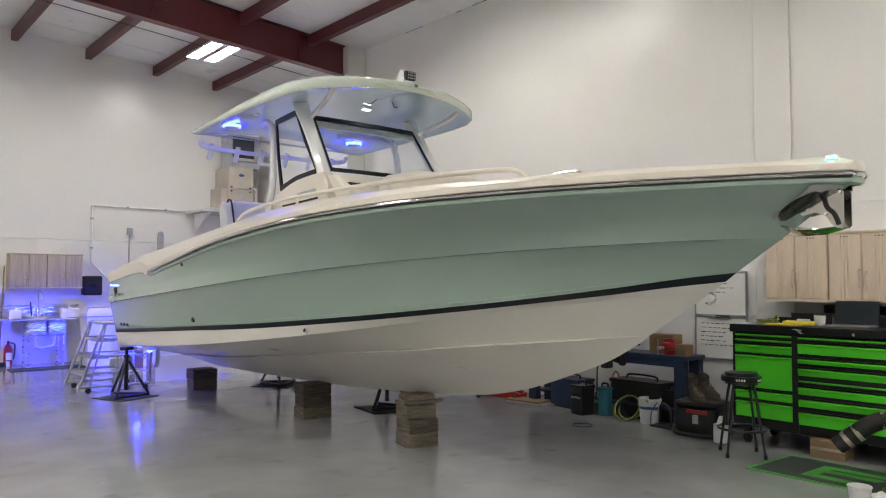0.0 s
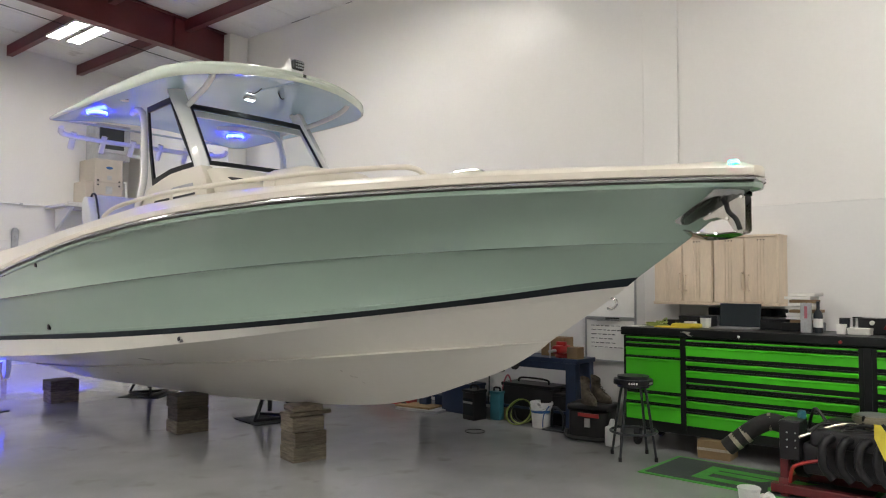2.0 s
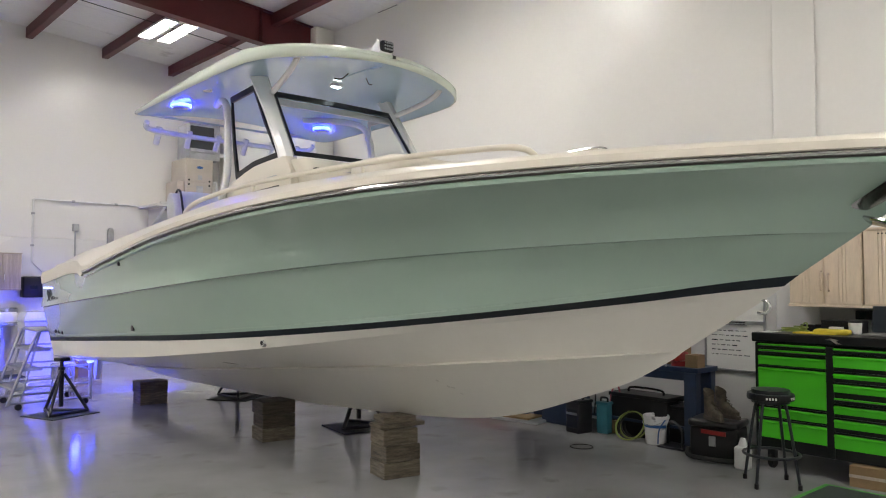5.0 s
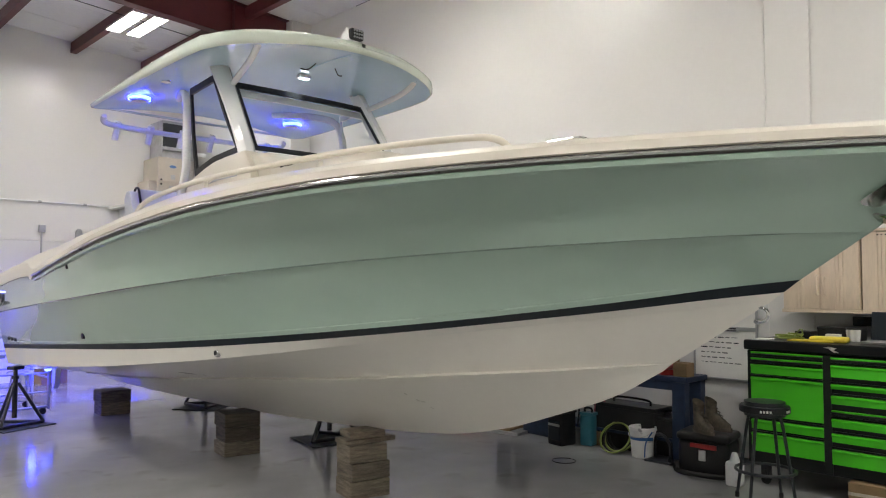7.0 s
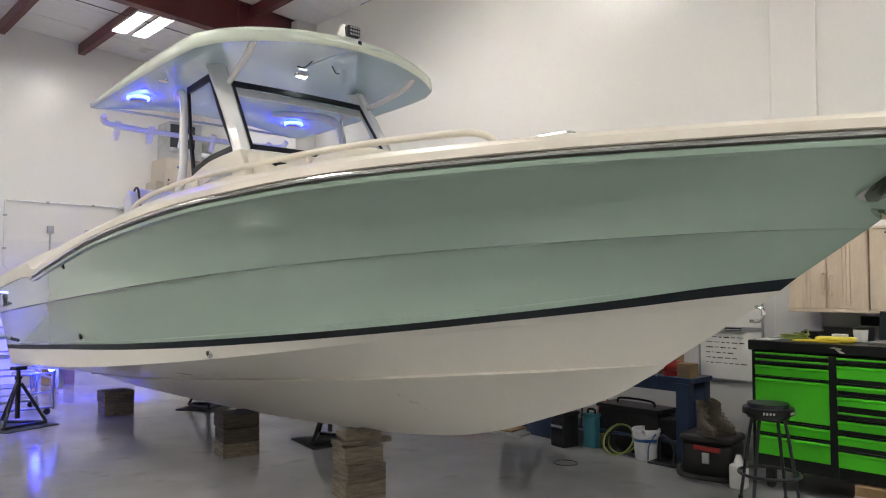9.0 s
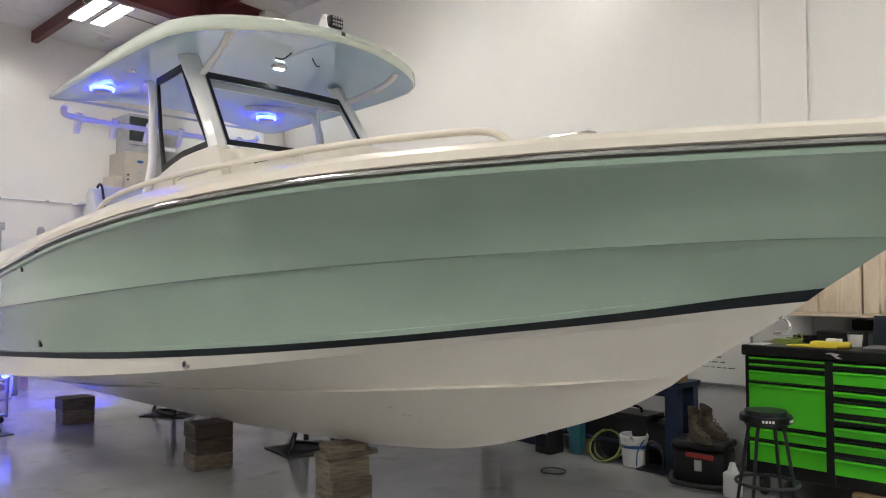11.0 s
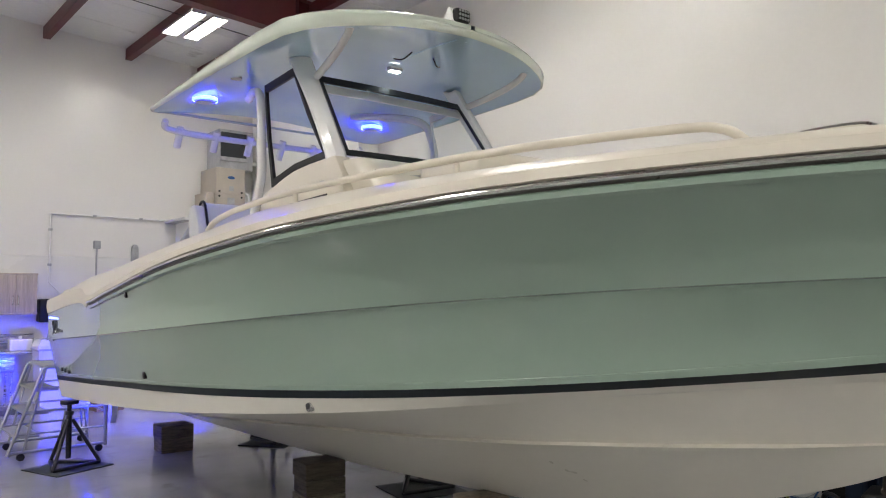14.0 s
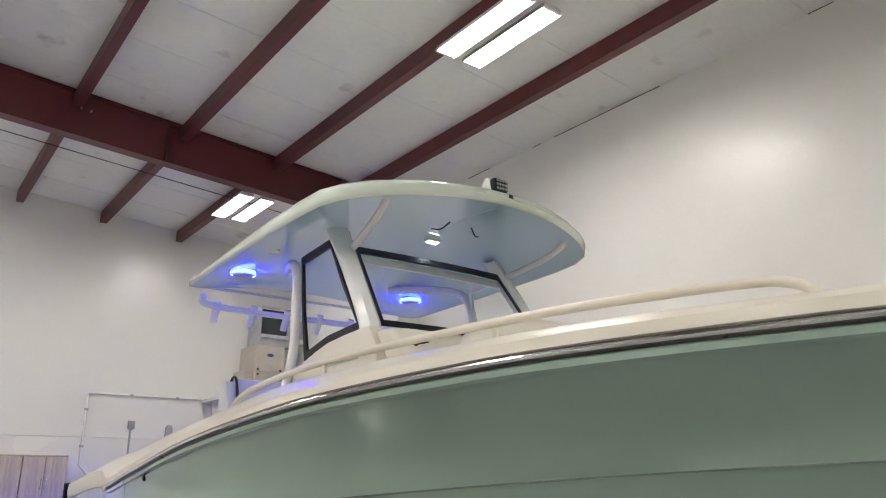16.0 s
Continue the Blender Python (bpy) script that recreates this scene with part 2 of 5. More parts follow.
def tube(points, r, seg=10, steps=6, bm=None, radii=None):
    pts = smooth_path(points, steps) if steps > 1 else [Vector(p) for p in points]
    b = bmesh.new()
    rings = []
    side = None
    for i, p in enumerate(pts):
        d = (pts[min(i + 1, len(pts) - 1)] - pts[max(i - 1, 0)]).normalized()
        if side is None:
            side = d.orthogonal().normalized()
        side = (side - d * side.dot(d)).normalized()
        up = d.cross(side)
        rr = radii(i / (len(pts) - 1)) if radii else r
        rings.append([b.verts.new(p + rr * (math.cos(a) * side + math.sin(a) * up)) for a in [2 * math.pi * k / seg for k in range(seg)]])
    for a, c in zip(rings, rings[1:]):
        for k in range(seg):
            b.faces.new((a[k], a[(k + 1) % seg], c[(k + 1) % seg], c[k]))
    b.faces.new(rings[0])
    b.faces.new(rings[-1][::-1])
    return join(bm, b)


def loft(rows, bm=None, close=False):
    """A skin through rows of points, all of one length."""
    b = bmesh.new()
    vs = [[b.verts.new(p) for p in row] for row in rows]
    for r0, r1 in zip(vs, vs[1:]):
        n = len(r0)
        for k in range(n if close else n - 1):
            q = [r0[k], r0[(k + 1) % n], r1[(k + 1) % n], r1[k]]
            try:
                b.faces.new(q)
            except ValueError:
                pass
    bmesh.ops.remove_doubles(b, verts=b.verts, dist=1e-5)
    return join(bm, b)


def prism(outline, axis, a, c, bevel=0.0, bm=None):
    """A flat outline of (u, v) drawn out along an axis from a to c."""
    def place(u, v, w):
        return {"x": (w, u, v), "y": (u, w, v), "z": (u, v, w)}[axis]
    b = bmesh.new()
    lo = [b.verts.new(place(u, v, a)) for u, v in outline]
    hi = [b.verts.new(place(u, v, c)) for u, v in outline]
    n = len(outline)
    b.faces.new(lo)
    b.faces.new(hi[::-1])
    for k in range(n):
        b.faces.new((lo[k], lo[(k + 1) % n], hi[(k + 1) % n], hi[k]))
    bmesh.ops.recalc_face_normals(b, faces=b.faces)
    if bevel:
        bmesh.ops.bevel(b, geom=b.edges[:], offset=bevel, segments=2, affect="EDGES", profile=0.5)
    return join(bm, b)


def spline(xs, ys, x):
    """A smooth curve through knots that does not overshoot."""
    xs, ys = np.array(xs, float), np.array(ys, float)
    h, d = np.diff(xs), np.diff(ys) / np.diff(xs)
    m = np.zeros(len(xs))
    m[0], m[-1] = d[0], d[-1]
    for i in range(1, len(xs) - 1):
        if d[i - 1] * d[i] > 0:
            w1, w2 = 2 * h[i] + h[i - 1], h[i] + 2 * h[i - 1]
            m[i] = (w1 + w2) / (w1 / d[i - 1] + w2 / d[i])
    i = int(np.clip(np.searchsorted(xs, x) - 1, 0, len(xs) - 2))
    t = (x - xs[i]) / h[i]
    return float((1 + 2 * t) * (1 - t) ** 2 * ys[i] + t * (1 - t) ** 2 * h[i] * m[i] + t * t * (3 - 2 * t) * ys[i + 1] + t * t * (t - 1) * h[i] * m[i + 1])


# ---------------------------------------------------------------- the workshop
WX, WY, LX, NY = 8.15, 16.41, -7.5, -7.0


def roof(x):
    return 6.13 + 0.07 * (WX - x)


tagged(link("floor", box((LX - 0.3, NY - 0.3, -0.2), (WX + 0.3, WY + 0.3, 0)), "floor"), "glossy grey epoxy coated concrete workshop floor", "floor", kind="structure")
tagged(link("wall_east", box((WX, NY - 0.3, 2.45), (WX + 0.25, WY + 0.25, 6.6)), "wall"), "tall white painted workshop side wall", "wall", kind="structure")
tagged(link("wall_east_wainscot", box((WX - 0.012, NY, 0), (WX + 0.2, WY - 0.012, 2.446), 0.004), "wainscot"), "white lower wall panelling with a seam", "wall", kind="structure")
tagged(link("wall_north", box((LX - 0.25, WY, 2.45), (WX, WY + 0.25, 7.6)), "wall"), "tall white painted end wall", "wall", kind="structure")
tagged(link("wall_north_wainscot", box((LX, WY - 0.012, 0), (WX - 0.014, WY + 0.2, 2.446), 0.004), "wainscot"), "white lower wall panelling with a seam", "wall", kind="structure")
tagged(link("wall_west", box((LX - 0.25, NY - 0.3, 0), (LX, WY, 7.6)), "wall"), "plain white wall", "wall", kind="structure")
tagged(link("wall_south", box((LX, NY - 0.25, 0), (WX, NY, 7.6)), "wall"), "plain white wall", "wall", kind="structure")
bm = prism([(LX - 0.3, roof(LX - 0.3)), (WX + 0.3, roof(WX + 0.3)), (WX + 0.3, roof(WX + 0.3) + 0.2), (LX - 0.3, roof(LX - 0.3) + 0.2)], "y", NY - 0.3, WY + 0.3)
for y in range(-6, 17):
    drop, width = (0.006, 0.012) if y % 2 else (0.004, 0.02)
    join(bm, prism([(LX, roof(LX) - drop), (WX, roof(WX) - drop), (WX, roof(WX) + 0.01), (LX, roof(LX) + 0.01)], "y", y + 0.45, y + 0.45 + width))
tagged(link("ceiling", bm, "ceiling"), "white vinyl faced insulation between roof purlins", "ceiling", kind="structure")

# columns boxed into the side wall
for name, y0, y1, x0 in (("column_1", 3.77, 4.185, 8.12), ("column_2", 11.95, 12.42, 7.75), ("column_3", -4.6, -4.1, 7.985)):
    tagged(link(name, box((x0, y0, 0), (WX - 0.013, y1, roof(7.9) - 0.02), 0.012, seg=4), "wall", smooth=True), "white boxed-in wall column", "column", kind="structure")


def purlin(x):
    z1 = roof(x) - 0.01
    z0 = z1 - 0.2
    out = [(x - 0.005, z1), (x - 0.11, z1), (x - 0.11, z0), (x + 0.004, z0), (x + 0.004, z0 + 0.03), (x - 0.005, z0 + 0.03), (x - 0.005, z0 + 0.012), (x - 0.1, z0 + 0.012), (x - 0.1, z1 - 0.01), (x - 0.005, z1 - 0.01)]
    ob = link("roof_purlin", prism(out, "y", NY, WY - 0.002), "steel_red")
    return tagged(ob, "dark red painted steel roof purlin", "purlin", group="roof purlins", kind="structure")


for x in (-6.3, -4.97, -3.64, -2.31, -0.98, 0.35, 1.68, 3.01, 4.36, 5.73, 7.08):
    purlin(x)


def rafter(y):
    def top(x):
        return roof(x) - 0.02

    def web(x):
        return top(x) - 0.55 - 0.008 * (WX - x)
    ends = (LX, 7.76)
    bm = bmesh.new()
    for ya, yb, f0, f1 in ((-0.09, 0.09, lambda x: web(x) - 0.016, web), (-0.006, 0.006, web, lambda x: top(x) - 0.016), (-0.09, 0.09, lambda x: top(x) - 0.016, top)):
        bm = join(bm, prism([(ends[0], f0(ends[0])), (ends[1], f0(ends[1])), (ends[1], f1(ends[1])), (ends[0], f1(ends[0]))], "y", y + ya, y + yb))
    ob = tagged(link("roof_rafter", bm, "steel_red"), "deep dark red steel roof rafter", "rafter", group="roof rafters", kind="structure")
    for x in np.arange(LX + 1, 7.7, 2.65):
        part("stiffener", box((x - 0.005, y - 0.088, web(x)), (x + 0.005, y + 0.088, top(x) - 0.016)), "steel_red", ob)
    for x in (3.0, 3.12):
        part("bolt", cyl((x, y - 0.006, top(x) - 0.2), (x, y - 0.03, top(x) - 0.2), 0.014, seg=8), "alu", ob)
    return ob


rafter(12.14)
rafter(4.2)
rafter(-3.8)
bm = tube([(LX, 12.6, roof(LX) - 0.62), (7.7, 12.6, roof(7.7) - 0.62)], 0.006, seg=6, steps=1)
tagged(link("ceiling_cable", bm, "black"), "thin black cable strung below the rafter", "cable")


def ceiling_light(x, y, z=5.97):
    t = thing("ceiling_light", pose(x, y, z), "white twin bank fluorescent high bay light, switched on", "ceiling light", group="ceiling lights")
    for dx in (-0.172, 0.172):
        sec = [(dx - 0.12, 0), (dx - 0.10, 0.06), (dx + 0.10, 0.06), (dx + 0.12, 0), (dx + 0.115, 0), (dx + 0.095, 0.052), (dx - 0.095, 0.052), (dx - 0.115, 0)]
        part("housing", prism(sec, "y", -0.61, 0.61), "whitepipe", t)
        for k in range(4):
            xx = dx - 0.084 + k * 0.056
            part("tube", cyl((xx, -0.58, 0.028), (xx, 0.58, 0.028), 0.017, seg=8), "tube", t)
        for e in (-0.6, 0.6):
            part("end_cap", box((dx - 0.105, e - 0.015, 0.0), (dx + 0.105, e + 0.015, 0.05), 0.004), "whitepipe", t)
    for dy in (-0.4, 0.4):
        part("hanger", cyl((0, dy, 0.05), (0, dy, roof(x) - z - 0.01), 0.006, seg=6), "alu", t)
    return t


first = ceiling_light(5.79, 13.63)
# the last six banks are unseen, added to lift light on the hull
for x, y in ((5.79, 7.37), (5.79, 1.1), (0.6, 13.63), (0.6, 7.37), (0.6, 1.1), (-4.6, 13.63), (-4.6, 7.37), (-4.6, 1.1), (5.79, -4.8), (0.6, -4.8), (-2.0, 4.2), (-2.0, 10.5), (-2.0, -1.9), (3.2, -2.0), (-4.6, 4.2), (-4.6, 10.5)):
    m = pose(x, y, roof(x) - 0.325)
    copy_thing(first, m)

# ---------------------------------------------------------------- the boat
# local axes: x to port, y aft from the bow, z up from the floor
boat = thing("center_console_boat", pose(4.742, 1.883, 0, 0, 0, -1.146), "seafoam green centre console boat with white bottom on timber blocks", "boat")
STERN = 9.4
LINES = {  # stations aft of the bow, half breadths, heights
    "keel": ([1.5, 1.8, 2.26, 2.7, 3.2, 3.9, 5.06, 6.04, 8, 9.4], [0, 0, 0, 0, 0, 0, 0, 0, 0, 0], [1.175, 1.01, 0.835, 0.69, 0.585, 0.51, 0.435, 0.385, 0.335, 0.31]),
    "strake": ([1.435, 1.668, 2.05, 2.634, 3.417, 4.3, 5.2, 6.6, 8, 9.4], [0.0, 0.128, 0.313, 0.511, 0.632, 0.648, 0.621, 0.585, 0.561, 0.548], [1.226, 1.205, 1.166, 1.107, 1.021, 0.932, 0.849, 0.713, 0.6, 0.526]),
    "chine": ([0.8855, 1.168, 1.55, 2.134, 3.017, 4.0, 5.2, 6.6, 8, 9.4], [0, 0.15, 0.348, 0.616, 0.944, 1.215, 1.398, 1.471, 1.482, 1.462], [1.578, 1.538, 1.483, 1.409, 1.288, 1.156, 1.021, 0.887, 0.783, 0.697]),
    "stripe": ([0.747, 1.0136, 1.41, 2.007, 2.9, 3.9, 5.2, 6.6, 8, 9.4], [0, 0.197, 0.431, 0.708, 1.028, 1.279, 1.456, 1.534, 1.533, 1.511], [1.684, 1.645, 1.577, 1.492, 1.387, 1.291, 1.189, 1.099, 1.012, 0.929]),
    "knuckle": ([0.428, 0.7744, 1.18, 1.887, 2.79, 3.9, 5.2, 6.6, 8, 9.4], [0, 0.251, 0.526, 0.839, 1.152, 1.472, 1.65, 1.687, 1.651, 1.597], [1.901, 1.895, 1.876, 1.845, 1.794, 1.711, 1.607, 1.502, 1.407, 1.309]),
    "rub": ([-0.02, 0.3, 0.8, 1.6, 2.7, 3.9, 5.2, 6.6, 7.45, 7.72, 9.4], [0.079, 0.342, 0.686, 1.162, 1.596, 1.755, 1.791, 1.756, 1.704, 1.68, 1.616], [2.258, 2.251, 2.239, 2.217, 2.173, 2.111, 1.995, 1.818, 1.728, 1.775, 1.648]),
}
COLS = 72


def on_line(name, u):
    ss, bb, zz = LINES[name]
    s = ss[0] + (STERN - ss[0]) * u
    return np.array((spline(ss, bb, s), s, spline(ss, zz, s)))


US = [(k / COLS) ** 1.35 for k in range(COLS + 1)]


def strip(a, b, side, t0=0.0, t1=1.0, steps=4, hollow=0.0, proud=0.0):
    """Rows of skin between two hull lines; hollow: how far the flare is scooped inwards near the bow."""
    rows = []
    for k in range(steps + 1):
        t = t0 + (t1 - t0) * k / steps
        row = []
        for u in US:
            p = on_line(a, u) * (1 - t) + on_line(b, u) * t
            scoop = hollow * 4 * t * (1 - t) * max(0.0, 1 - u * 1.6) * min(1.0, u * 12)
            row.append((side * (p[0] - scoop + proud), p[1], p[2]))
        rows.append(row)
    return rows


def edge_rows(side, proud, stripe):
    """Rows between chine and stripe top: the white band below (0), or the navy stripe above (1), which widens towards the bow."""
    rows = []
    for k in range(4):
        row = []
        for u in US:
            a, b = on_line("chine", u), on_line("stripe", u)
            cut = spline([0.7, 1.2, 2.15, 3.0, 3.75, 5.2, 7.0, 9.4], [0.42, 0.46, 0.47, 0.55, 0.63, 0.71, 0.79, 0.8], b[1])
            t = cut + (1 - cut) * k / 3 if stripe else (cut + 0.01) * k / 3
            p = a * (1 - t) + b * t
            row.append((side * (p[0] + proud), p[1], p[2]))
        rows.append(row)
    return rows


for side, word in ((-1, "starboard"), (1, "port")):
    rows = strip("keel", "strake", side, steps=4)
    rows[-1] = [(x + side * 0.030 * min(1, i / 10), y, z - 0.012 * min(1, i / 10)) for i, (x, y, z) in enumerate(rows[-1])]
    upper = strip("strake", "chine", side, steps=4)
    part("hull_bottom", loft(rows + [upper[0]]), "hullwhite", boat, "white gelcoat v-shaped hull bottom", smooth=True)
    part("hull_bottom", loft(upper), "hullwhite", boat, smooth=True)
    # chine flat and the white band below the boot stripe
    band = edge_rows(side, 0.0, 0)
    flat = [[(x - side * 0.05 * min(1, i / 20), y, z + 0.006) for i, (x, y, z) in enumerate(band[0])]]
    part("hull_band", loft(flat + band), "hullwhite", boat, "white gelcoat band above the chine", smooth=True)
    part("boot_stripe", loft(edge_rows(side, 0.002, 1)), "navy", boat, "dark navy boot stripe", smooth=True)
    # topsides in two planks with a moulded knuckle between
    low = strip("stripe", "knuckle", side, 0.0, 0.985, 6, hollow=0.05)
    up = strip("knuckle", "rub", side, 0.0, 0.965, 8, hollow=0.07)
    up = [[(x + side * 0.027 * min(1, i / 8) * max(0, 1 - r / 3), y, z) for i, (x, y, z) in enumerate(row)] for r, row in enumerate(up)]
    part("topside", loft(low + [up[0]]), "seafoam", boat, "glossy seafoam green gelcoat lower topside", smooth=True)
    part("topside", loft(up), "seafoam", boat, "glossy seafoam green gelcoat upper topside", smooth=True)
    part("spray_line", loft([[(x + side * 0.011, y, z + dz) for x, y, z in low[0]] for dz in (0.024, 0.031)] + [[(x + side * 0.001, y, z + 0.036) for x, y, z in low[0]]]), "seafoam", boat, smooth=True)
    # rub rail: moulded band, steel insert
    def rail_path(off, dz, upto=0.795):
        out = []
        for u in US:
            if u <= upto:
                p = on_line("rub", u)
                out.append((side * (p[0] + off), p[1] - (off if u < 0.02 else 0), p[2] + dz))
        return out
    part("rub_rail", loft([rail_path(-0.014, -0.056), rail_path(0.008, -0.046), rail_path(0.014, -0.026), rail_path(0.006, -0.018)]), "seafoam", boat, "seafoam moulded sheer band", smooth=True)
    part("rub_rail_insert", tube(rail_path(0.023, 0.002), 0.0095, seg=8, steps=1), "chrome", boat, "polished stainless rub rail insert", smooth=True)
    part("rub_rail_gasket", loft([rail_path(0.0, -0.018), rail_path(0.014, -0.016), rail_path(0.020, -0.011), rail_path(0.020, 0.013), rail_path(0.014, 0.018), rail_path(0.0, 0.020)]), "gasket", boat, smooth=True)

# transom
edge = [on_line(n, 1.0) for n in ("keel", "strake", "chine", "stripe", "knuckle", "rub")]
ring = [(-x, z) for x, y, z in edge] + [(x, z) for x, y, z in edge[::-1]]
part("transom", prism(ring, "y", STERN - 0.06, STERN + 0.002), "seafoam", boat, "seafoam green transom")


def skin_at(s, z):
    """Half breadth of the hull at a station and height."""
    best = None
    names = ("chine", "stripe", "knuckle", "rub")
    pts = []
    for n in names:
        ss, bb, zz = LINES[n]
        pts.append((spline(ss, zz, s), spline(ss, bb, s)))
    for (z0, b0), (z1, b1) in zip(pts, pts[1:]):
        if z0 <= z <= z1:
            best = b0 + (b1 - b0) * (z - z0) / (z1 - z0)
    return best or pts[-1][1]


SOLE = 1.58


def sole_half(s):
    return min(skin_at(s, SOLE) - 0.09, 1.4)


# gunwale and deck
def cap(s):
    top = spline([-0.02, 0.06, 0.3, 0.8, 1.5, 1.8, 2.75, 3.65, 4.4, 5.3, 6.05, 7.4, 8.8, 9.3, 9.4], [2.318, 2.348, 2.373, 2.375, 2.362, 2.355, 2.338, 2.325, 2.302, 2.228, 2.168, 2.065, 1.972, 1.865, 1.82], s)
    ss, bb, zz = LINES["rub"]
    return top - spline(ss, zz, s)


def gunwale_rows(side):
    rows = [[] for _ in range(8)]
    for u in US:
        p = on_line("rub", u)
        s, w, z = p[1], p[0], p[2]
        step = min(1.0, max(0.0, (s - 7.45) / 0.25))
        hc = cap(s)
        width = min(0.30, max(0.03, w * 0.55))
        prof = [(0.006, 0.018 if s < 7.42 else -0.05), (0.016, 0.024), (0.010, 0.065), (-0.012, 0.082), (-0.55 * width, 0.085 + (hc - 0.085) * 0.62), (-0.88 * width, hc - 0.01), (-width, hc), (-width - min(0.14, w * 0.3), hc + 0.004)]
        for r, (o, dz) in enumerate(prof):
            out = max(0.0, w + o) if r < 7 else max(0.0, w + o)
            rows[r].append((side * out, s + ((-0.014, -0.016, -0.015, -0.012, -0.008, -0.004, 0.0, 0.004)[r] if u == 0 else 0), z + dz + (0.02 * step if r in (2, 3) else 0)))
    return rows


port_rows, stbd_rows = gunwale_rows(1), gunwale_rows(-1)
nose = [[stbd_rows[r][0], (-0.6 * port_rows[r][0][0], port_rows[r][0][1] - 0.014, port_rows[r][0][2]), (0, port_rows[r][0][1] - 0.018, port_rows[r][0][2]), (0.6 * port_rows[r][0][0], port_rows[r][0][1] - 0.014, port_rows[r][0][2]), port_rows[r][0]] for r in range(8)]
part("bow_nose", loft(nose), "deckwhite", boat, "rounded white bow nose", smooth=True)
hook = [on_line("knuckle", 0.0) * (1 - t) + on_line("rub", 0.0) * t for t in (0.0, 0.25, 0.5, 0.75, 1.0)]
part("stem_cap", loft([[(-p[0], p[1], p[2]), (0, p[1] - 0.22 * p[0], p[2]), (p[0], p[1], p[2])] for p in hook]), "seafoam", boat, "seafoam stem cap", smooth=True)
b0 = on_line("rub", 0.0)
band = []
for off, dz in ((-0.014, -0.062), (0.008, -0.05), (0.014, -0.024), (0.008, -0.012)):
    x, y, z = b0[0] + off, b0[1] - off, b0[2] + dz
    band.append([(-x, y, z), (-0.6 * x, y - 0.012, z), (0, y - 0.016, z), (0.6 * x, y - 0.012, z), (x, y, z)])
part("bow_sheer_band", loft(band), "seafoam", boat, "seafoam sheer band round the bow", smooth=True)
part("bow_rub_cap", tube([(-b0[0] - 0.02, b0[1] + 0.02, b0[2]), (-b0[0] * 0.7, b0[1] - 0.012, b0[2]), (0, b0[1] - 0.02, b0[2]), (b0[0] * 0.7, b0[1] - 0.012, b0[2]), (b0[0] + 0.02, b0[1] + 0.02, b0[2])], 0.018, seg=10), "chrome", boat, "stainless bow cap", smooth=True)
inner = {}
for side in (-1, 1):
    rows = gunwale_rows(side)
    inner[side] = rows[-1]
    part("gunwale", loft(rows), "deckwhite", boat, "white moulded gunwale cap", smooth=True)
    # cockpit side down to the sole
    start = next(i for i, p in enumerate(rows[-1]) if p[1] > 2.1)
    r = rows[-1][start:]
    part("cockpit_liner", loft([r, [(p[0] - side * 0.02, p[1], p[2] - 0.05) for p in r], [(side * sole_half(p[1]), p[1], SOLE) for p in r]]), "deckwhite", boat, smooth=True)
start = next(i for i, p in enumerate(inner[1]) if p[1] > 2.1)
part("foredeck", loft([[a, (0, a[1], a[2] + 0.02), b] for a, b in zip(inner[-1][:start + 1], inner[1][:start + 1])]), "deckwhite", boat, "white moulded foredeck", smooth=True)
s0 = inner[1][start]
part("cockpit_bulkhead", prism([(-sole_half(s0[1]), SOLE), (sole_half(s0[1]), SOLE), (s0[0], s0[2]), (0, s0[2] + 0.02), (-s0[0], s0[2])], "y", s0[1], s0[1] + 0.02), "deckwhite", boat)
ys = [2.12 + (STERN - 2.2) * k / 20 for k in range(21)]
part("cockpit_sole", loft([[(-sole_half(y), y, SOLE), (0, y, SOLE + 0.01), (sole_half(y), y, SOLE)] for y in ys]), "deckwhite", boat)
part("transom_coaming", box((-1.5, STERN - 0.3, 1.2), (1.5, STERN - 0.04, 1.86), 0.06, seg=3), "deckwhite", boat, smooth=True)
# bow deck hatch and pop-up cleats
part("anchor_hatch", box((-0.18, 0.85, 2.345), (0.18, 1.35, 2.362), 0.006), "deckwhite", boat)
for side in (-1, 1):
    bm = tube([(side * 0.78, 1.42, 2.352), (side * 0.78, 1.48, 2.374), (side * 0.79, 1.66, 2.374), (side * 0.79, 1.72, 2.352)], 0.011, seg=8)
    part("cleat", bm, "chrome", boat, "low polished deck cleat", smooth=True)

# bow rails
for side in (-1, 1):
    def gun(s, inset=0.36, up=0.0):
        ss, bb, zz = LINES["rub"]
        rise = spline([1.6, 2.75, 3.65, 4.83, 5.5], [0.143, 0.165, 0.213, 0.28, 0.285], s)
        return (side * (spline(ss, bb, s) - inset), s, spline(ss, zz, s) + rise + up)
    top = [gun(1.80, 0.34, -0.01), gun(1.87, 0.335, 0.046), gun(2.03, 0.335, 0.066), gun(2.6, 0.335, 0.072), gun(3.3, 0.335, 0.062), gun(4.2, 0.335, 0.046), gun(4.9, 0.335, 0.037), gun(5.25, 0.335, 0.025), gun(5.4, 0.335, -0.015)]
    bow_rail = part("grab_rail", tube(top, 0.019, seg=12, steps=8), "deckwhite", boat, "white powder coated bow rail", smooth=True)
    for s in (2.95, 4.2):
        part("stanchion", cyl(gun(s, 0.337, -0.02), gun(s, 0.337, 0.048), 0.014, seg=10), "deckwhite", bow_rail, smooth=True)

# hull fittings

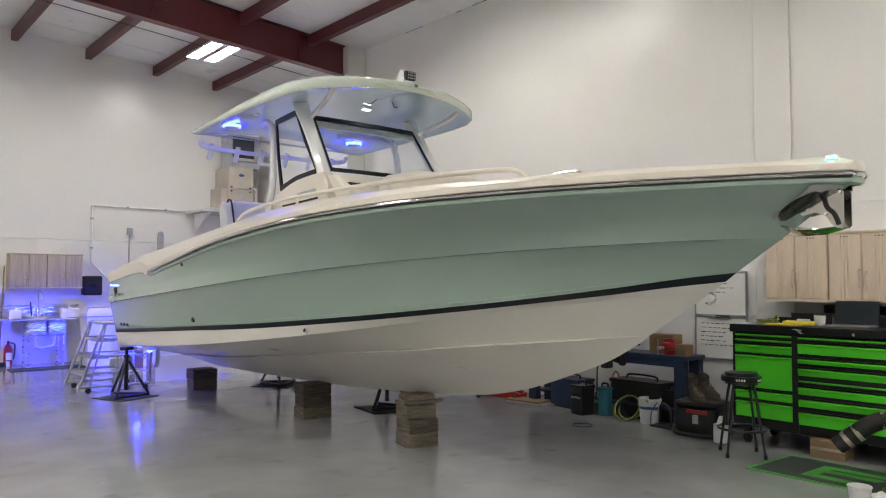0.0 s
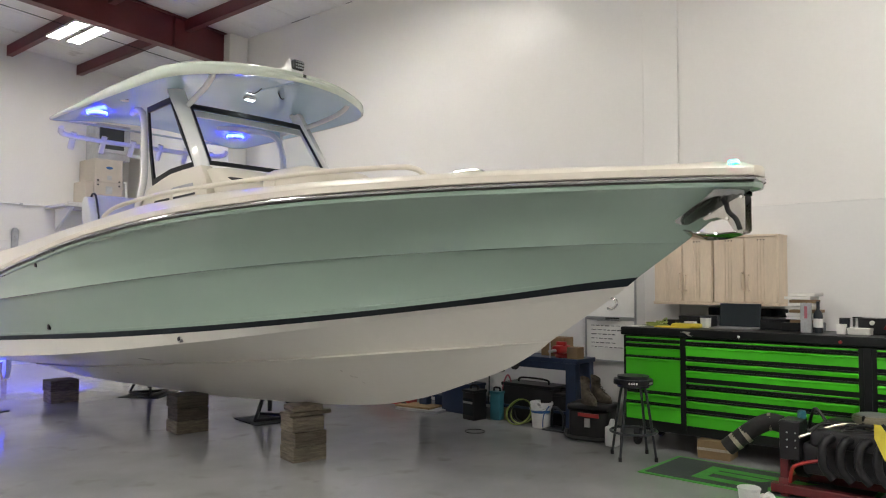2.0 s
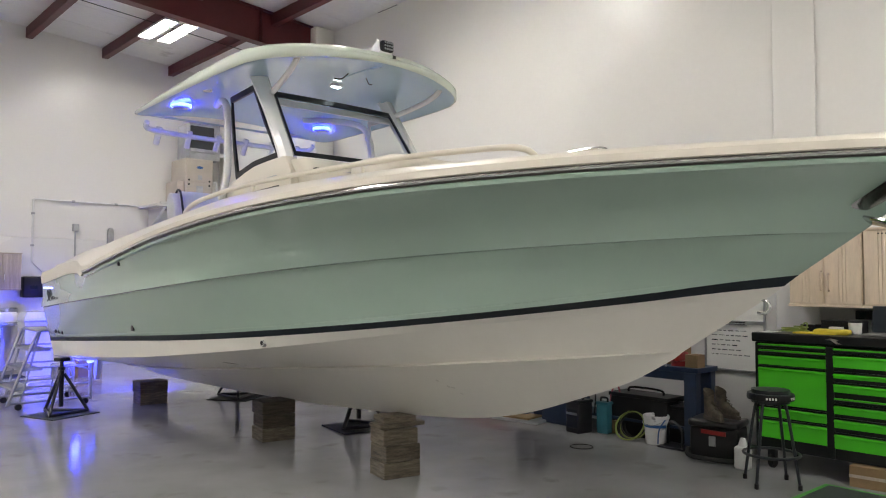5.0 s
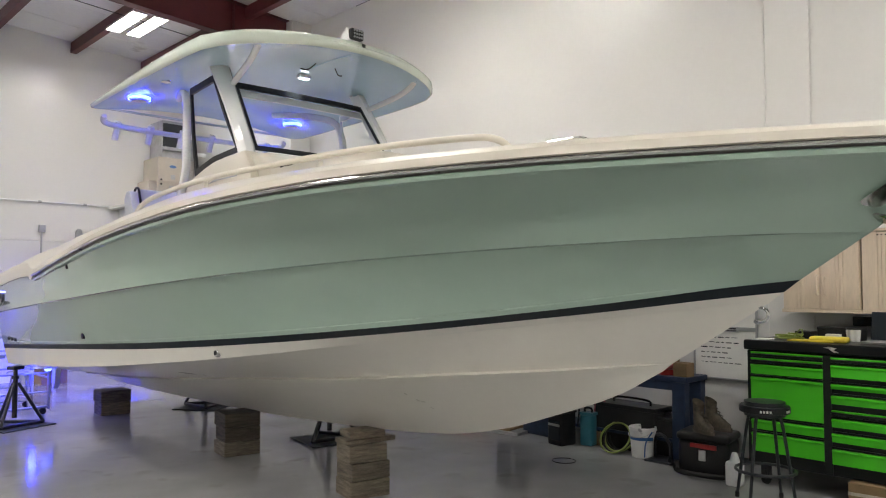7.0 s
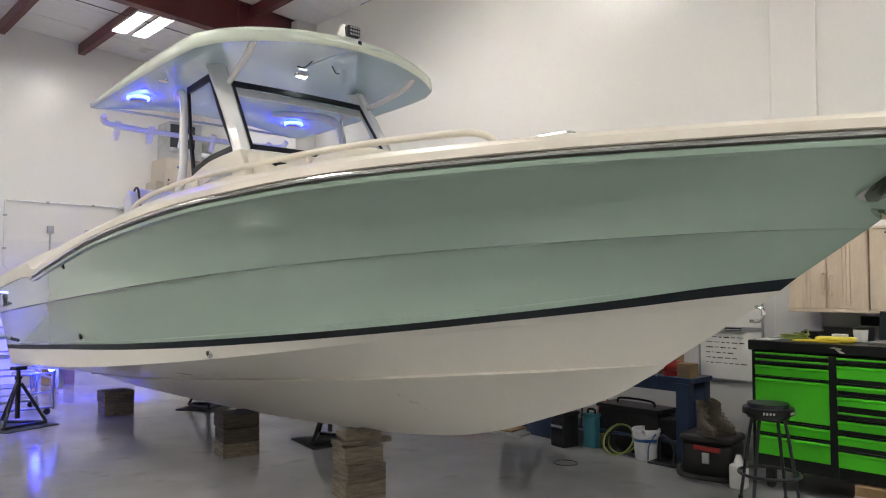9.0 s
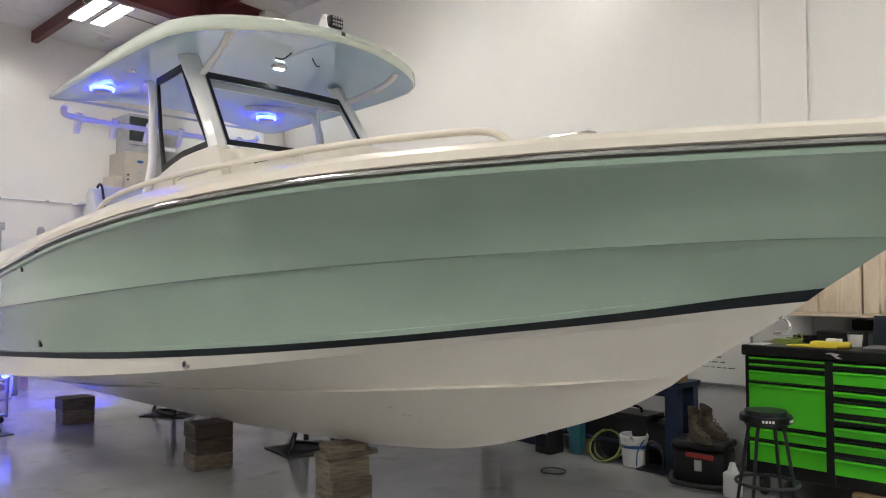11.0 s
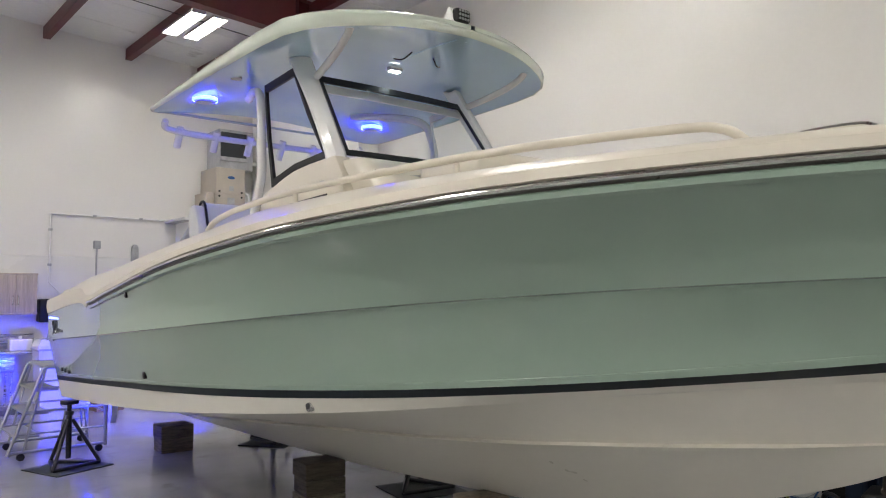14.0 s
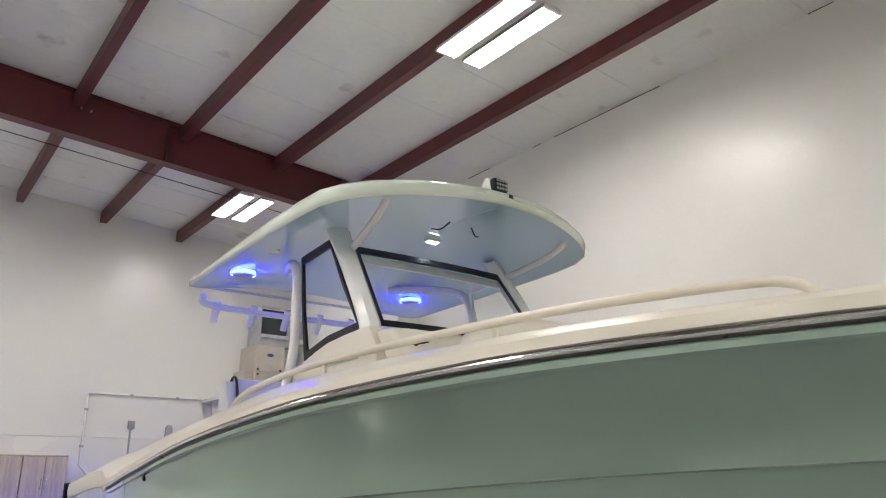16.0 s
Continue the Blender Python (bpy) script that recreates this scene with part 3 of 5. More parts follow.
def skin_fitting(name, s, z, r, material, label, out=0.012):
    b = skin_at(s, z)
    f = part(name, cyl((-b + 0.02, s, z), (-b - out, s, z), r, seg=14, bevel=0.003), material, boat, label, smooth=True)
    part("bore", cyl((-b - out - 0.001, s, z), (-b - out - 0.003, s, z), r * 0.55, seg=12), "black", f)


skin_fitting("through_hull", 4.27, 1.165, 0.032, "chrome", "stainless drain fitting")
skin_fitting("through_hull", 6.33, 1.19, 0.03, "black", "black drain fitting")
skin_fitting("through_hull", 6.17, 1.80, 0.022, "black", "black drain fitting")
for s in (8.75, 8.9, 9.05):
    skin_fitting("through_hull", s, 1.02, 0.022, "black", "black drain fitting")
# script name plate on the quarter: plain shape
script = [(8.55, 1.40), (8.62, 1.445), (8.68, 1.40), (8.74, 1.445), (8.80, 1.40), (8.86, 1.45), (8.93, 1.40), (9.02, 1.42), (9.10, 1.50), (9.03, 1.53), (8.98, 1.48), (9.08, 1.40), (9.10, 1.33), (9.02, 1.34)]
part("badge", tube([(-skin_at(y, z) - 0.008, y, z) for y, z in script], 0.009, seg=6), "ink", boat, "dark script badge shape")
b = skin_at(9.05, 1.56)
part("courtesy_light", box((-b - 0.006, 8.75, 1.545), (-b + 0.02, 9.3, 1.565), 0.004), "led_blue", boat, "lit blue light strip")

# anchor roller, plate and bow eye
for x in (-0.055, 0.055):
    part("anchor_plate", prism([(0.045, 2.175), (0.032, 2.16), (0.032, 1.965), (0.045, 1.948), (0.075, 1.945), (0.10, 1.965), (0.135, 2.02), (0.20, 2.045), (0.27, 2.03), (0.30, 2.05), (0.16, 2.165)], "x", x - 0.004, x + 0.004), "anchorsteel", boat, "polished stainless anchor roller plate")
for side in (-1, 1):
    rows = [[], [], [], []]
    for y, hi, lo in ((0.03, 2.196, 2.172), (0.09, 2.203, 2.150), (0.16, 2.206, 2.115), (0.23, 2.150, 2.078), (0.31, 2.098, 2.040), (0.37, 2.060, 2.008), (0.40, 2.042, 2.006), (0.42, 2.026, 2.014)):
        out = [max(0.062, skin_at(y, z) + 0.006) for z in (hi, lo)]
        for r, (x, z) in enumerate(((out[0] - 0.03, hi + 0.004), (out[0] + 0.004, hi), (out[1] + 0.004, lo), (out[1] - 0.04, lo - 0.004))):
            rows[r].append((side * x, y, z))
    part("anchor_chute", loft(rows), "darkmirror", boat, "dark mirror polished stem plate", smooth=True)
part("anchor_roller", cyl((-0.05, 0.06, 2.15), (0.05, 0.06, 2.15), 0.03, seg=18, bevel=0.006), "rubber", boat, smooth=True)
bm = loft([[(-0.05, 0.07, 1.955), (0, 0.06, 1.945), (0.05, 0.07, 1.955)], [(-0.13, 0.16, 1.945), (0, 0.16, 1.922), (0.13, 0.16, 1.945)], [(-0.17, 0.27, 1.95), (0, 0.28, 1.918), (0.17, 0.27, 1.95)], [(-0.14, 0.37, 1.975), (0, 0.39, 1.95), (0.14, 0.37, 1.975)], [(-0.02, 0.41, 1.985), (0, 0.42, 1.98), (0.02, 0.41, 1.985)]])
bmesh.ops.solidify(bm, geom=bm.faces[:], thickness=0.01)
part("anchor", bm, "darkmirror", boat, "polished stainless plough anchor", smooth=True)
part("anchor_shank", tube([(-0.062, 0.06, 1.965), (-0.063, 0.085, 2.03), (-0.063, 0.13, 2.08), (-0.063, 0.145, 2.17)], 0.014, seg=8), "rubber", boat, "black anchor shank", smooth=True)
for x, y, z in ((-0.06, 0.24, 2.075), (-0.06, 0.135, 2.035), (-0.06, 0.05, 2.16)):
    part("bolt", cyl((x, y, z), (x - 0.008, y, z), 0.010, seg=10), "chrome", boat)
eye = [(0.0, 0.955 - 0.05 * math.cos(a), 1.53 - 0.02 + 0.038 * math.sin(a)) for a in np.linspace(-2.0, 2.0, 9)]
part("bow_eye", tube(eye, 0.0095, seg=8), "chrome", boat, "stainless bow eye", smooth=True)
nav = part("navigation_light", box((-0.112, 0.05, 2.32), (-0.068, 0.115, 2.355), 0.006), "chrome", boat, "starboard navigation light, lit green")
part("lens", box((-0.108, 0.056, 2.3555), (-0.072, 0.108, 2.376), 0.005), "led_green", nav)

# console
def console_row(z, half, front, aft, r=0.14):
    pts = []
    for cx, cy, a0 in ((half - r, front + r, -90), (half - r, aft - r, 0), (-half + r, aft - r, 90), (-half + r, front + r, 180)):
        for k in range(5):
            a = radians(a0 + 22.5 * k)
            pts.append((cx + r * math.cos(a), cy + r * math.sin(a), z))
    return pts


bm = loft([console_row(1.25, 0.70, 3.75, 5.9), console_row(2.05, 0.72, 3.8, 5.85), console_row(2.35, 0.74, 3.95, 5.8), console_row(2.42, 0.74, 4.25, 5.75), console_row(2.62, 0.80, 4.42, 5.62), console_row(2.70, 0.80, 4.52, 5.6), console_row(2.72, 0.7, 4.7, 5.5)], close=True)
bm.faces.new([v for v in bm.verts if abs(v.co.z - 2.72) < 1e-4][:0] or [bm.verts.new((x, y, 2.722)) for x, y, z in console_row(2.72, 0.7, 4.7, 5.5)])
part("console", bm, "deckwhite", boat, "white moulded helm console", smooth=True)
part("console_seat", box((-0.46, 3.72, 1.6), (0.46, 4.4, 2.70), 0.13, seg=5), "deckwhite", boat, "rounded white forward console seat", smooth=True)
for side in (-1, 1):
    part("console_vent", prism([(4.897, 2.582), (4.874, 2.54), (5.24, 2.535), (5.394, 2.523), (5.24, 2.565)], "x", side * 0.844, side * 0.852), "greymetal", boat, "grey scoop vent in the console side")
    part("console_vent", prism([(4.85, 2.488), (4.85, 2.468), (5.367, 2.446), (5.638, 2.44), (5.6, 2.458)], "x", side * 0.844, side * 0.852), "black", boat, "black slot in the console side")
part("dash_trim", prism([(-0.754, 2.602), (-0.61, 2.604), (-0.72, 2.568)], "y", 4.395, 4.44), "black", boat)
part("dash_trim", prism([(-0.70, 2.548), (-0.656, 2.532), (-0.47, 2.565), (-0.477, 2.592)], "y", 4.395, 4.44), "black", boat)
part("dash_trim", prism([(-0.47, 2.592), (-0.39, 2.602), (-0.396, 2.579), (-0.46, 2.568)], "y", 4.395, 4.44), "greymetal", boat)

# windscreen: bowed glass in a black frame
def screen(t, k, off=0.0):
    """t across from starboard to port (-1 to 1), k up (0 to 1)."""
    x = t * (0.735 - 0.045 * k)
    s = 4.77 + 0.485 * k + 0.03 * t * t - off
    return (x, s, 2.757 + 0.67 * k + off * 0.5)


n = 16
part("windscreen", loft([[screen(-1 + 2 * i / n, k) for i in range(n + 1)] for k in (0.03, 0.35, 0.65, 0.97)]), "glass", boat, "clear curved windscreen", smooth=True).visible_shadow = False
for k0, k1 in ((0.0, 0.06), (0.915, 1.0)):
    part("windscreen_frame", loft([[screen(-1 + 2 * i / n, k, o) for i in range(n + 1)] for k, o in ((k0, 0), (k0, 0.012), (k1, 0.012), (k1, 0))], close=False), "black", boat, "black windscreen edge", smooth=True)
for t0, t1 in ((-1.0, -0.955), (0.955, 1.0)):
    part("windscreen_frame", loft([[screen(t, k, o) for k in np.linspace(0, 1, 6)] for t, o in ((t0, 0), (t0, 0.012), (t1, 0.012), (t1, 0))]), "black", boat)
part("windscreen_header", loft([[screen(-0.97 + 1.94 * i / n, k, o) for i in range(n + 1)] for k, o in ((0.82, -0.03), (0.82, -0.02), (0.93, -0.02), (0.93, -0.05))]), "whitepipe", boat, "white rail inside the windscreen top", smooth=True)

for side in (-1, 1):
    x = side * 0.83
    corners = [(5.835, 3.448), (5.371, 3.48), (5.13, 3.10), (4.88, 2.742), (5.32, 2.712), (5.69, 2.622), (5.77, 3.0)]
    inner_edge = [(5.805, 3.39), (5.353, 3.42), (5.150, 3.088), (4.925, 2.785), (5.33, 2.757), (5.66, 2.685), (5.742, 3.0)]
    bm = bmesh.new()
    ring = [([bm.verts.new((xx, *p)) for p in corners], [bm.verts.new((xx, *p)) for p in inner_edge]) for xx in (x - side * 0.012, x + side * 0.012)]
    count = len(corners)
    for k in range(count):
        j = (k + 1) % count
        (oa, ia), (ob_, ib) = ring
        for quad in ((oa[k], oa[j], ia[j], ia[k]), (ob_[k], ob_[j], ib[j], ib[k]), (oa[k], oa[j], ob_[j], ob_[k]), (ia[k], ia[j], ib[j], ib[k])):
            bm.faces.new(quad)
    part("side_window_frame", bm, "black" if side < 0 else "whitepipe", boat, "side window frame")
    bm = bmesh.new()
    bm.faces.new([bm.verts.new((x, *q)) for q in inner_edge])
    part("side_window", bm, "glass", boat, "clear side window").visible_shadow = False
    # moulded pillar between the side window and the windscreen, then legs and braces
    rows = []
    for f in np.linspace(-0.42, 1.18, 15):
        lean = f if f > 0 else 0.3 * f
        wx, ws, wz = 0.828, 4.885 + 0.495 * lean - 0.025 * math.sin(math.pi * min(1, max(0, f))), 2.735 + 0.745 * f
        ex, es, ez = 0.738 - 0.045 * lean, 4.79 + 0.49 * lean, 2.755 + 0.68 * f
        rows.append([(side * xx, ss, zz) for xx, ss, zz in (
            (wx - 0.07, ws + 0.02, wz), (wx - 0.005, ws + 0.012, wz), (wx + 0.016, ws - 0.012, wz), (wx + 0.016, ws - 0.045, (2 * wz + ez) / 3), ((wx + ex) / 2 + 0.03, (ws + es) / 2 - 0.055, (wz + ez) / 2),
            (ex + 0.022, es - 0.03, (wz + 2 * ez) / 3), (ex - 0.004, es - 0.012, ez), (ex - 0.015, es + 0.01, ez), (ex - 0.04, es + 0.05, ez))])
    part("hardtop_pillar", loft(rows, close=True), "whitepipe", boat, "white moulded hardtop pillar", smooth=True)
    part("console_wing", prism([(4.62, 2.2), (6.0, 2.2), (5.9, 2.5), (5.80, 2.585), (5.69, 2.618), (5.5, 2.67), (5.32, 2.708), (5.1, 2.727), (4.88, 2.738), (4.76, 2.74), (4.66, 2.6)], "x", side * 0.72, side * 0.845, 0.012), "deckwhite", boat, smooth=True)
    part("hardtop_leg", tube([(side * 0.88, 5.95, 2.2), (side * 0.88, 5.90, 2.45), (side * 0.87, 5.815, 2.72), (side * 0.87, 5.82, 3.0), (side * 0.86, 5.845, 3.22), (side * 0.83, 5.95, 3.40), (side * 0.74, 6.25, 3.50), (side * 0.55, 6.75, 3.575)], 0.037, seg=14), "whitepipe", boat, "white aluminium hardtop leg", smooth=True)
    part("hardtop_brace", tube([(side * 0.73, 5.20, 3.40), (side * 0.765, 5.0, 3.435), (side * 0.80, 4.78, 3.485), (side * 0.82, 4.64, 3.545), (side * 0.82, 4.59, 3.60)], 0.027, seg=12), "whitepipe", boat, "curved white hardtop brace", smooth=True)
    part("brace_foot", cyl((side * 0.82, 4.585, 3.575), (side * 0.82, 4.58, 3.60), 0.05, 0.055, seg=16), "topblue", boat, smooth=True)

# hardtop
def top_outline(s):
    return spline([4.30, 4.31, 4.35, 4.42, 4.50, 4.58, 4.66, 4.78, 5.0, 5.6, 6.4, 7.2, 7.4, 7.45], [0.02, 0.2, 0.42, 0.66, 0.86, 1.0, 1.09, 1.175, 1.215, 1.24, 1.25, 1.25, 1.19, 1.05], s)


def top_z(x, s):
    return 3.79 - 0.022 * min(1.0, max(0.0, (5.7 - s) / 0.8)) - 0.058 * max(0.0, s - 4.9) - 0.22 * max(0.0, 4.9 - s) ** 2 - 0.08 * x * x


def under_z(x, s):
    """Underside of the thin crowned shell."""
    return min(3.64 - 0.09 * x * x - 0.012 * max(0.0, s - 4.9) - 0.10 * max(0.0, 4.9 - s) ** 2, top_z(x, s) - 0.05)


stations = [4.30, 4.303, 4.31, 4.33, 4.36, 4.40, 4.45, 4.52, 4.60, 4.70, 4.85, 5.1, 5.4, 5.8, 6.2, 6.6, 7.0, 7.25, 7.36, 7.42, 7.45]
fr = [-1, -0.985, -0.94, -0.86, -0.72, -0.5, -0.25, 0, 0.25, 0.5, 0.72, 0.86, 0.94, 0.985, 1]
part("hardtop", loft([[(t * top_outline(s), s, top_z(t * top_outline(s), s) - 0.03 * max(0, abs(t) - 0.9) / 0.1) for t in fr] for s in stations]), "topedge", boat, "pale seafoam fibreglass hardtop", smooth=True)
part("hardtop_underside", loft([[(t * (top_outline(s) - 0.012), s, under_z(t * top_outline(s), s)) for t in fr] for s in stations]), "topblue", boat, "pale aqua hardtop underside", smooth=True)
rim = []
for f, o in ((0.0, 0.0), (0.12, 0.012), (0.4, 0.02), (0.75, 0.016), (0.93, 0.006), (1.0, -0.006), (0.97, -0.016)):
    row = []
    for sgn, order in ((-1, stations[::-1]), (1, stations)):
        for s in order:
            w = top_outline(s)
            a, b = top_z(w, s) - 0.03, under_z(w, s) - 0.004
            row.append((sgn * (w + o), s + (o if s > 7.4 else (-o if s < 4.36 else 0)), a + (b - a) * f))
    rim.append(row)
part("hardtop_rim", loft(rim, close=True), "topedge", boat, "rounded seafoam hardtop edge", smooth=True)
# shallow moulded channel along the middle of the underside
rows = []
for s in np.linspace(4.42, 5.12, 8):
    rows.append([(x, s, under_z(0, s) - d) for x, d in ((-0.05, -0.004), (-0.042, 0.008), (0.042, 0.008), (0.05, -0.004))])
part("wiring_channel", loft(rows), "topblue", boat, smooth=True)
# on and under the hardtop
lb = part("light_bar", box((0.0, 4.475, 3.785), (0.135, 4.54, 3.885), 0.018), "black", boat, "black LED spotlight on a white bracket")
for row in range(3):
    for k in range(4):
        part("lens", cyl((0.029 + 0.026 * k, 4.474, 3.805 + 0.03 * row), (0.029 + 0.026 * k, 4.469, 3.805 + 0.03 * row), 0.010, seg=8), "greymetal", lb)
part("bracket", prism([(4.50, 3.73), (4.53, 3.885), (4.56, 3.905), (4.62, 3.85), (4.75, 3.80), (4.78, 3.76)], "x", -0.005, 0.14, 0.006), "whitepipe", lb)
part("radar_dome", loft([[(r * math.cos(a), 5.15 + r * math.sin(a), z) for a in np.linspace(0, 2 * math.pi, 29)[:-1]] for r, z in ((0.29, 3.74), (0.30, 3.79), (0.27, 3.84), (0.16, 3.86), (0.001, 3.865))], close=True), "whitepipe", boat, "flat white radar dome", smooth=True)
for x, y, z in ((-0.945, 6.785, 3.492), (0.865, 6.865, 3.505)):
    sp = part("speaker", cyl((x, y, z), (x, y, z + 0.045), 0.10, seg=24, bevel=0.012), "whitepipe", boat, "round overhead speaker with a lit blue ring", smooth=True)
    part("ring", loft([[(x + r * math.cos(a), y + r * math.sin(a), z + dz) for a in np.linspace(0, 2 * math.pi, 25)[:-1]] for r, dz in ((0.102, 0.006), (0.108, 0.008), (0.108, 0.038), (0.102, 0.040))], close=True), "led_ring", sp)
    part("grille", cyl((x, y, z - 0.004), (x, y, z - 0.0005), 0.075, seg=20), "greymetal", sp)
for x in (-0.98, -0.2, 0.5):
    part("spare_light", cyl((x, 6.05, under_z(x, 6.05) - 0.014), (x, 6.05, under_z(x, 6.05) + 0.01), 0.045, seg=18), "chrome", boat, smooth=True)
dome = part("dome_light", box((-0.02, 5.27, 3.605), (0.10, 5.335, 3.64), 0.006), "whitepipe", boat, "lit white dome light")
part("lens", box((-0.005, 5.28, 3.599), (0.085, 5.325, 3.6045)), "led_white", dome)
for a, c in (((-0.10, 4.88, 3.63), (-0.17, 5.02, 3.60)), ((0.12, 4.90, 3.63), (0.25, 4.98, 3.605)), ((-0.45, 5.75, 3.61), (-0.48, 5.80, 3.52))):
    part("loose_wire", tube([a, ((a[0] + c[0]) / 2, (a[1] + c[1]) / 2, min(a[2], c[2]) - 0.015), c], 0.006, seg=6), "black", boat, "loose black wire")
bar = part("rod_holder_rail", tube([(-1.08, 7.40, 3.42), (-1.02, 7.48, 3.36), (-0.6, 7.52, 3.345), (0, 7.53, 3.345), (0.6, 7.52, 3.345), (1.02, 7.48, 3.36), (1.08, 7.40, 3.42)], 0.03, seg=12), "whitepipe", boat, "white rod holder rail", smooth=True)
for k in range(6):
    x = -0.9 + 0.36 * k
    part("rod_holder", cyl((x, 7.60, 3.22), (x, 7.50, 3.40), 0.034, seg=14), "whitepipe", bar, smooth=True)

# helm seat
seat = part("helm_seat", box((-0.9, 6.3, 2.0), (0.9, 6.85, 2.2), 0.05, seg=3), "cushion", boat, "light grey vinyl helm seat", smooth=True)
part("backrest", prism([(6.80, 2.15), (7.0, 2.15), (7.07, 2.55), (7.03, 2.63), (6.95, 2.62), (6.87, 2.4)], "x", -0.86, 0.86, 0.03), "cushion", seat, "light grey vinyl backrest with stitched panel", smooth=True)
for x0, x1 in ((-0.97, -0.88), (0.88, 0.97)):
    part("bolster", prism([(6.78, 2.1), (7.02, 2.1), (7.09, 2.52), (7.03, 2.60), (6.93, 2.59), (6.84, 2.4)], "x", x0, x1, 0.02), "cushion", seat, smooth=True)
    xm = x1 + 0.004 if x0 < 0 else x0 - 0.004
    part("trim", tube([(xm, 6.80, 2.15), (xm, 6.85, 2.4), (xm, 6.93, 2.61), (xm, 7.03, 2.62), (xm, 7.07, 2.5)], 0.012, seg=8), "black", seat)
for k in range(10):
    x = -0.5 + 0.11 * k
    part("stitching", tube([(x, 6.855, 2.30), (x + 0.06, 6.915, 2.45), (x, 6.955, 2.56)], 0.003, seg=5, steps=1), "greymetal", seat)
part("seat_box", box((-0.85, 6.35, SOLE), (0.85, 6.95, 2.0), 0.03), "deckwhite", seat)

# transom fittings
tb = part("transducer_bracket", prism([(9.42, 0.62), (9.55, 0.60), (9.58, 0.42), (9.50, 0.33), (9.44, 0.42)], "x", -0.93, -0.86, 0.01), "whitepipe", boat, "white transducer bracket below the transom")
part("lens", cyl((-0.99, 9.46, 0.60), (-0.99, 9.54, 0.585), 0.035, seg=14), "led_blue", tb)
for x in (-0.9, 0.9):
    tab = part("trim_tab", box((x - 0.25, STERN, 0.60), (x + 0.25, STERN + 0.28, 0.612), 0.004), "inox", boat, "stainless trim tab")
    part("ram", cyl((x, STERN + 0.02, 0.80), (x, STERN + 0.2, 0.62), 0.018, seg=10), "black", tab)
for x in (-0.55, 0.55):
    uw = part("underwater_light", cyl((x, STERN, 0.66), (x, STERN + 0.03, 0.66), 0.05, seg=18), "chrome", boat, "lit blue underwater light")
    part("lens", cyl((x, STERN + 0.031, 0.66), (x, STERN + 0.036, 0.66), 0.036, seg=18), "led_blue", uw)

# ---------------------------------------------------------------- under the boat
def timber_stack(x, y, courses, turn, label):
    t = thing("timber_block_stack", pose(x, y, 0, 0, 0, turn), label, "timber blocks", group="keel blocks")
    z = 0.0
    for hgt, wx, wy, dx, dy, rz in courses:
        b = box((-wx, -wy, 0), (wx, wy, hgt - 0.004), 0.008)
        bmesh.ops.transform(b, matrix=pose(dx, dy, z, 0, 0, rz), verts=b.verts)
        part("timber", b, "timber", t)
        z += hgt
    return t


random.seed(4)
SQ = 0.137
timber_stack(4.70, 5.98, [(SQ, 0.17, 0.14, 0, 0, 0), (SQ, 0.165, 0.14, 0.005, 0.004, 2), (SQ, 0.16, 0.135, -0.012, 0, -1), (0.04, 0.22, 0.10, 0.02, 0.0, 4), (0.058, 0.15, 0.11, 0.0, 0.01, -3)], -12, "stack of weathered square timbers and a loose board")
timber_stack(4.68, 7.96, [(SQ, 0.18, 0.15, 0, 0, 0), (SQ, 0.175, 0.15, 0.006, 0, -2), (SQ, 0.18, 0.145, 0, 0.006, 1)], -8, "stack of three weathered square timbers")
timber_stack(4.62, 11.08, [(SQ + 0.02, 0.18, 0.15, 0, 0, 0), (SQ + 0.015, 0.185, 0.15, -0.006, 0, 2)], -4, "stack of two dark weathered timbers")


def jack_stand(x, y, top, turn, label):
    t = thing("jack_stand", pose(x, y, 0, 0, 0, turn), label, "jack stand", group="boat jack stands")
    part("base_board", box((-0.32, -0.30, 0.0), (0.32, 0.30, 0.012), 0.003), "darkmat", t, "thin dark board under the stand")
    feet = [(0.30 * math.cos(radians(a)), 0.30 * math.sin(radians(a)), 0.034) for a in (90, 210, 330)]
    for i, f in enumerate(feet):
        g = feet[(i + 1) % 3]
        part("leg", cyl(f, (0.03 * f[0] / 0.3, 0.03 * f[1] / 0.3, 0.50), 0.019, seg=10), "blacksteel", t, smooth=True)
        part("base_bar", cyl(f, g, 0.019, seg=10), "blacksteel", t, smooth=True)
    part("sleeve", cyl((0, 0, 0.10), (0, 0, 0.54), 0.028, seg=14), "blacksteel", t, smooth=True)
    part("screw", cyl((0, 0, 0.5), (0, 0, top - 0.04), 0.022, seg=12), "blacksteel", t, smooth=True)
    part("handle_nut", cyl((0, 0, 0.545), (0, 0, 0.585), 0.04, seg=8), "blacksteel", t)
    part("head", box((-0.07, -0.06, top - 0.045), (0.07, 0.06, top - 0.004), 0.008), "blacksteel", t, "black head pad")
    return t


jack_stand(3.46, 10.93, 0.70, 20, "black tripod jack stand holding the hull at the stern")
jack_stand(5.72, 10.75, 0.66, 35, "black tripod jack stand under the far chine")
jack_stand(5.70, 7.85, 0.80, -10, "black tripod jack stand under the far chine forward")


